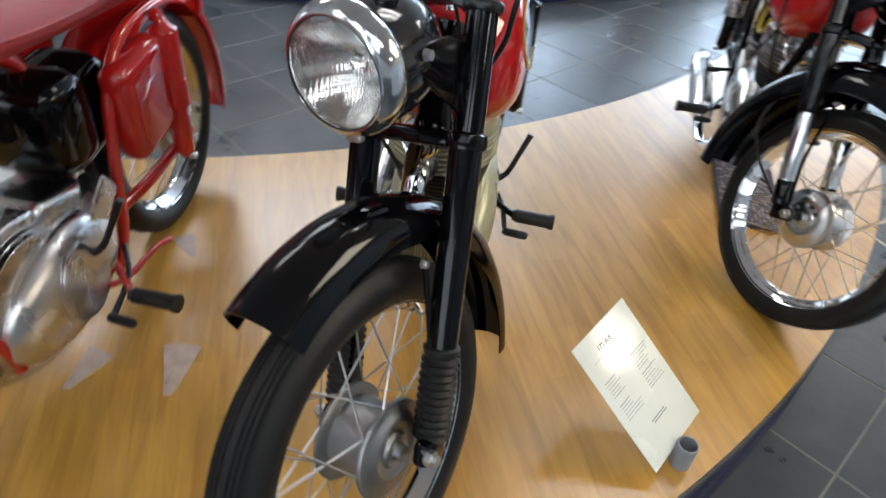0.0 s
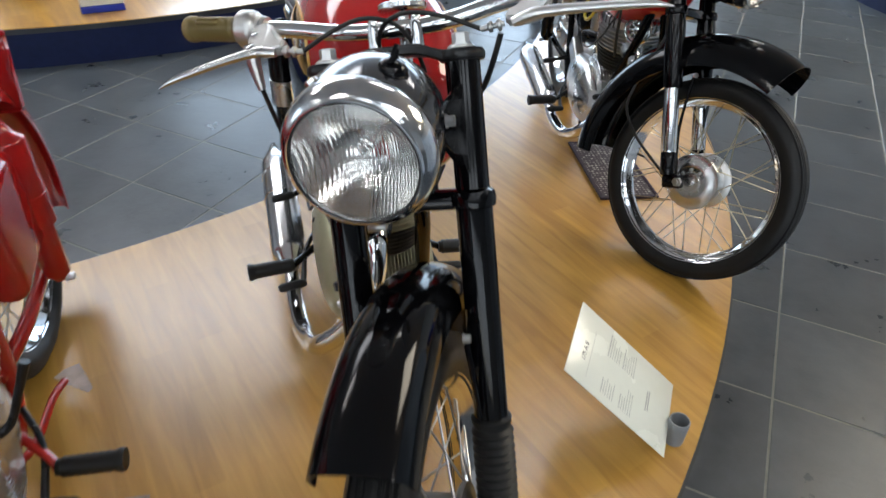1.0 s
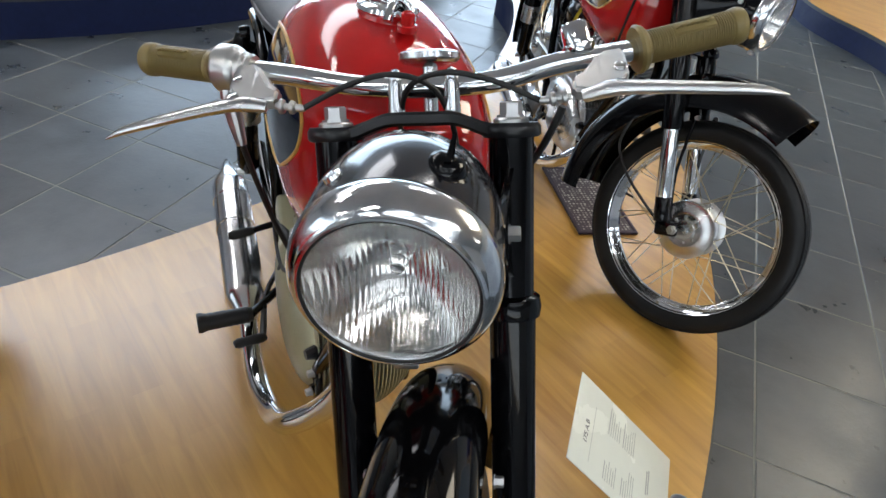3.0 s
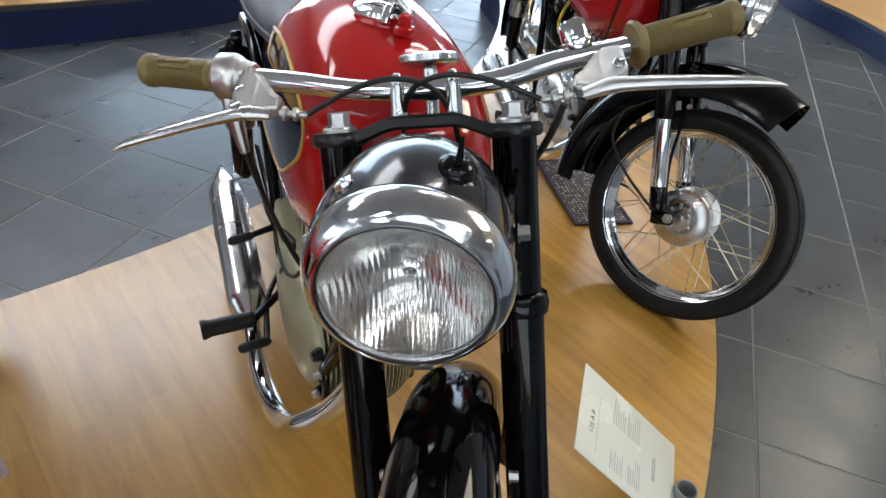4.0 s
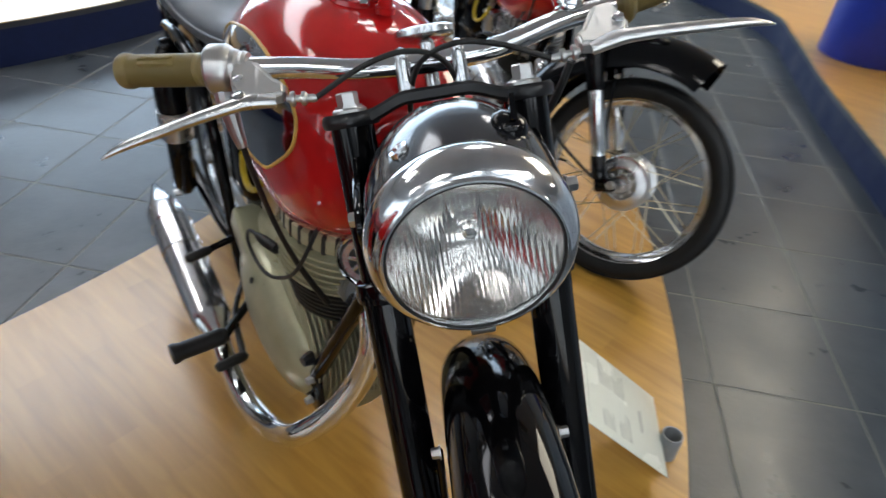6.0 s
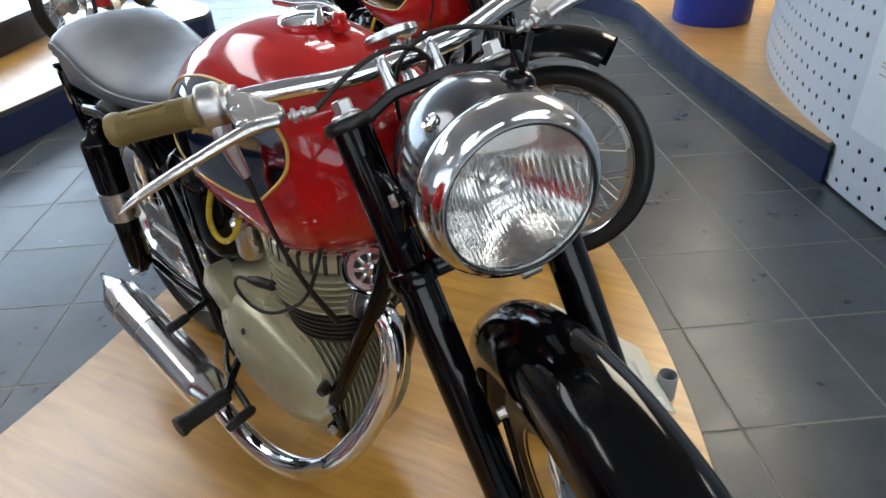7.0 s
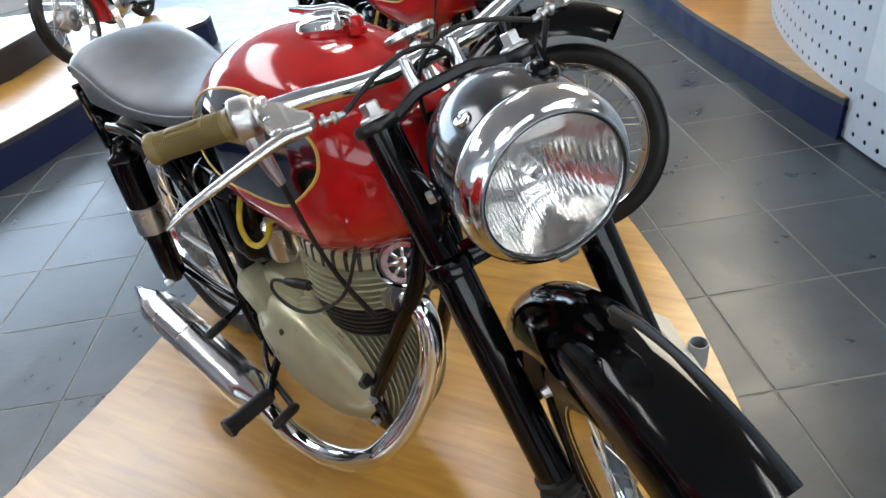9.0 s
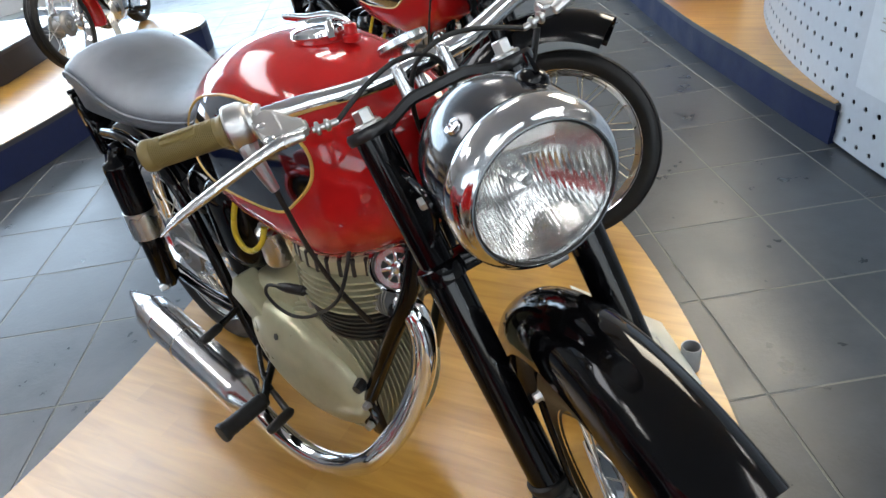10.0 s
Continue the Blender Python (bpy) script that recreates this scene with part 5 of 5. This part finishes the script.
drum = thing("blue_drum", pose(3.96, 1.48, -0.03), "blue painted round drum on the wooden deck", "drum")
part("body", lathe([(0, 0), (0.245, 0), (0.25, 0.01), (0.25, 0.44), (0.24, 0.45), (0, 0.45)], 48), BLUE, drum)
strip = thing("barrier_strip", pose(1.20, 4.72, 0.0), "flat grey metal strip bent down on the round platform end", "barrier")
part("bar", rings_mesh([[V(x, y, z) + V(0.028 * a, 0.010 * a, 0.0035 * b) for a, b in ((-1, -1), (1, -1), (1, 1), (-1, 1))] for x, y, z in ((-0.36, 0.52, 0.34), (-0.12, 0.14, 0.305), (-0.02, -0.02, 0.285), (0.006, -0.06, 0.27), (0.02, -0.08, 0.24), (0.03, -0.09, 0.0))]), STEEL, strip)
sign = thing("blue_sign_box", pose(-1.035, 3.255, 0, 0, 0, 14), "white information box with blue base band", "sign")
part("base_band", block(0.225, 0.07, 0.035, 0.003, pose(0, 0, 0.0185)), BLUE, sign, "blue band")
part("panel", block(0.22, 0.065, 0.20, 0.004, pose(0, 0.004, 0.137)), CARD, sign)

for x, y, a, k in ((-0.535, -0.02, 12, 1.0), (-0.695, 0.393, 40, 0.7), (-0.723, -0.06, -10, 0.8)):
    scuff = thing("tape_scrap", pose(x, y, 0, 0, 0, a), "scrap of white translucent tape stuck to the deck", "tape")
    part("film", slab([(-0.042 * k, 0.06 * k), (0.0, 0.068 * k), (0.045 * k, 0.055 * k), (0.030 * k, -0.01), (0.012 * k, -0.08 * k), (-0.008 * k, -0.085 * k), (-0.022 * k, -0.02)], 0.0004, 0.0012), TAPE, scuff)

# ---- floor tiles ----
PHI, TILE, OU, OV = radians(-40.2), 0.4, 7.13, -5.95


def tile_pose(i, j):
    u, v = TILE * (i + 0.5 - OU), TILE * (j + 0.5 - OV)
    return pose(u * math.cos(PHI) - v * math.sin(PHI), u * math.sin(PHI) + v * math.cos(PHI), FLOOR_Z - 0.006, 0, 0, math.degrees(PHI))


def tile_mesh():
    return block(TILE - 0.0055, TILE - 0.0055, 0.012, 0.0015, None, 1)


first = None
far = []
for i in range(-30, 40):
    for j in range(-36, 32):
        m = tile_pose(i, j)
        x, y = m.translation.x, m.translation.y
        if not (-7.6 < x < 9.6 and -7.6 < y < 8.8):
            continue
        if math.hypot(x - 0.8, y - 2.2) < 3.75:
            if first is None:
                first = part("tile", tile_mesh(), SLATE, floor, m=floor.matrix_basis.inverted() @ m, smooth=30)
            else:
                ob = new("tile", first.data)
                ob.parent, ob.matrix_basis = floor, m
        else:
            far.append(m)
verts, faces = [], []
for m in far:
    h = TILE / 2 - 0.00275
    k = len(verts)
    verts += [tuple(m @ V(x, y, z)) for z in (0.006, -0.006) for x, y in ((-h, -h), (h, -h), (h, h), (-h, h))]
    faces += [(k, k + 1, k + 2, k + 3), (k, k + 4, k + 5, k + 1), (k + 1, k + 5, k + 6, k + 2), (k + 2, k + 6, k + 7, k + 3), (k + 3, k + 7, k + 4, k)]
me = bpy.data.meshes.new("far_tiles")
me.from_pydata(verts, [], faces)
me.materials.append(SLATE)
ob = tagged(new("far_tiles", me), kind="stuff")
ob.parent = floor
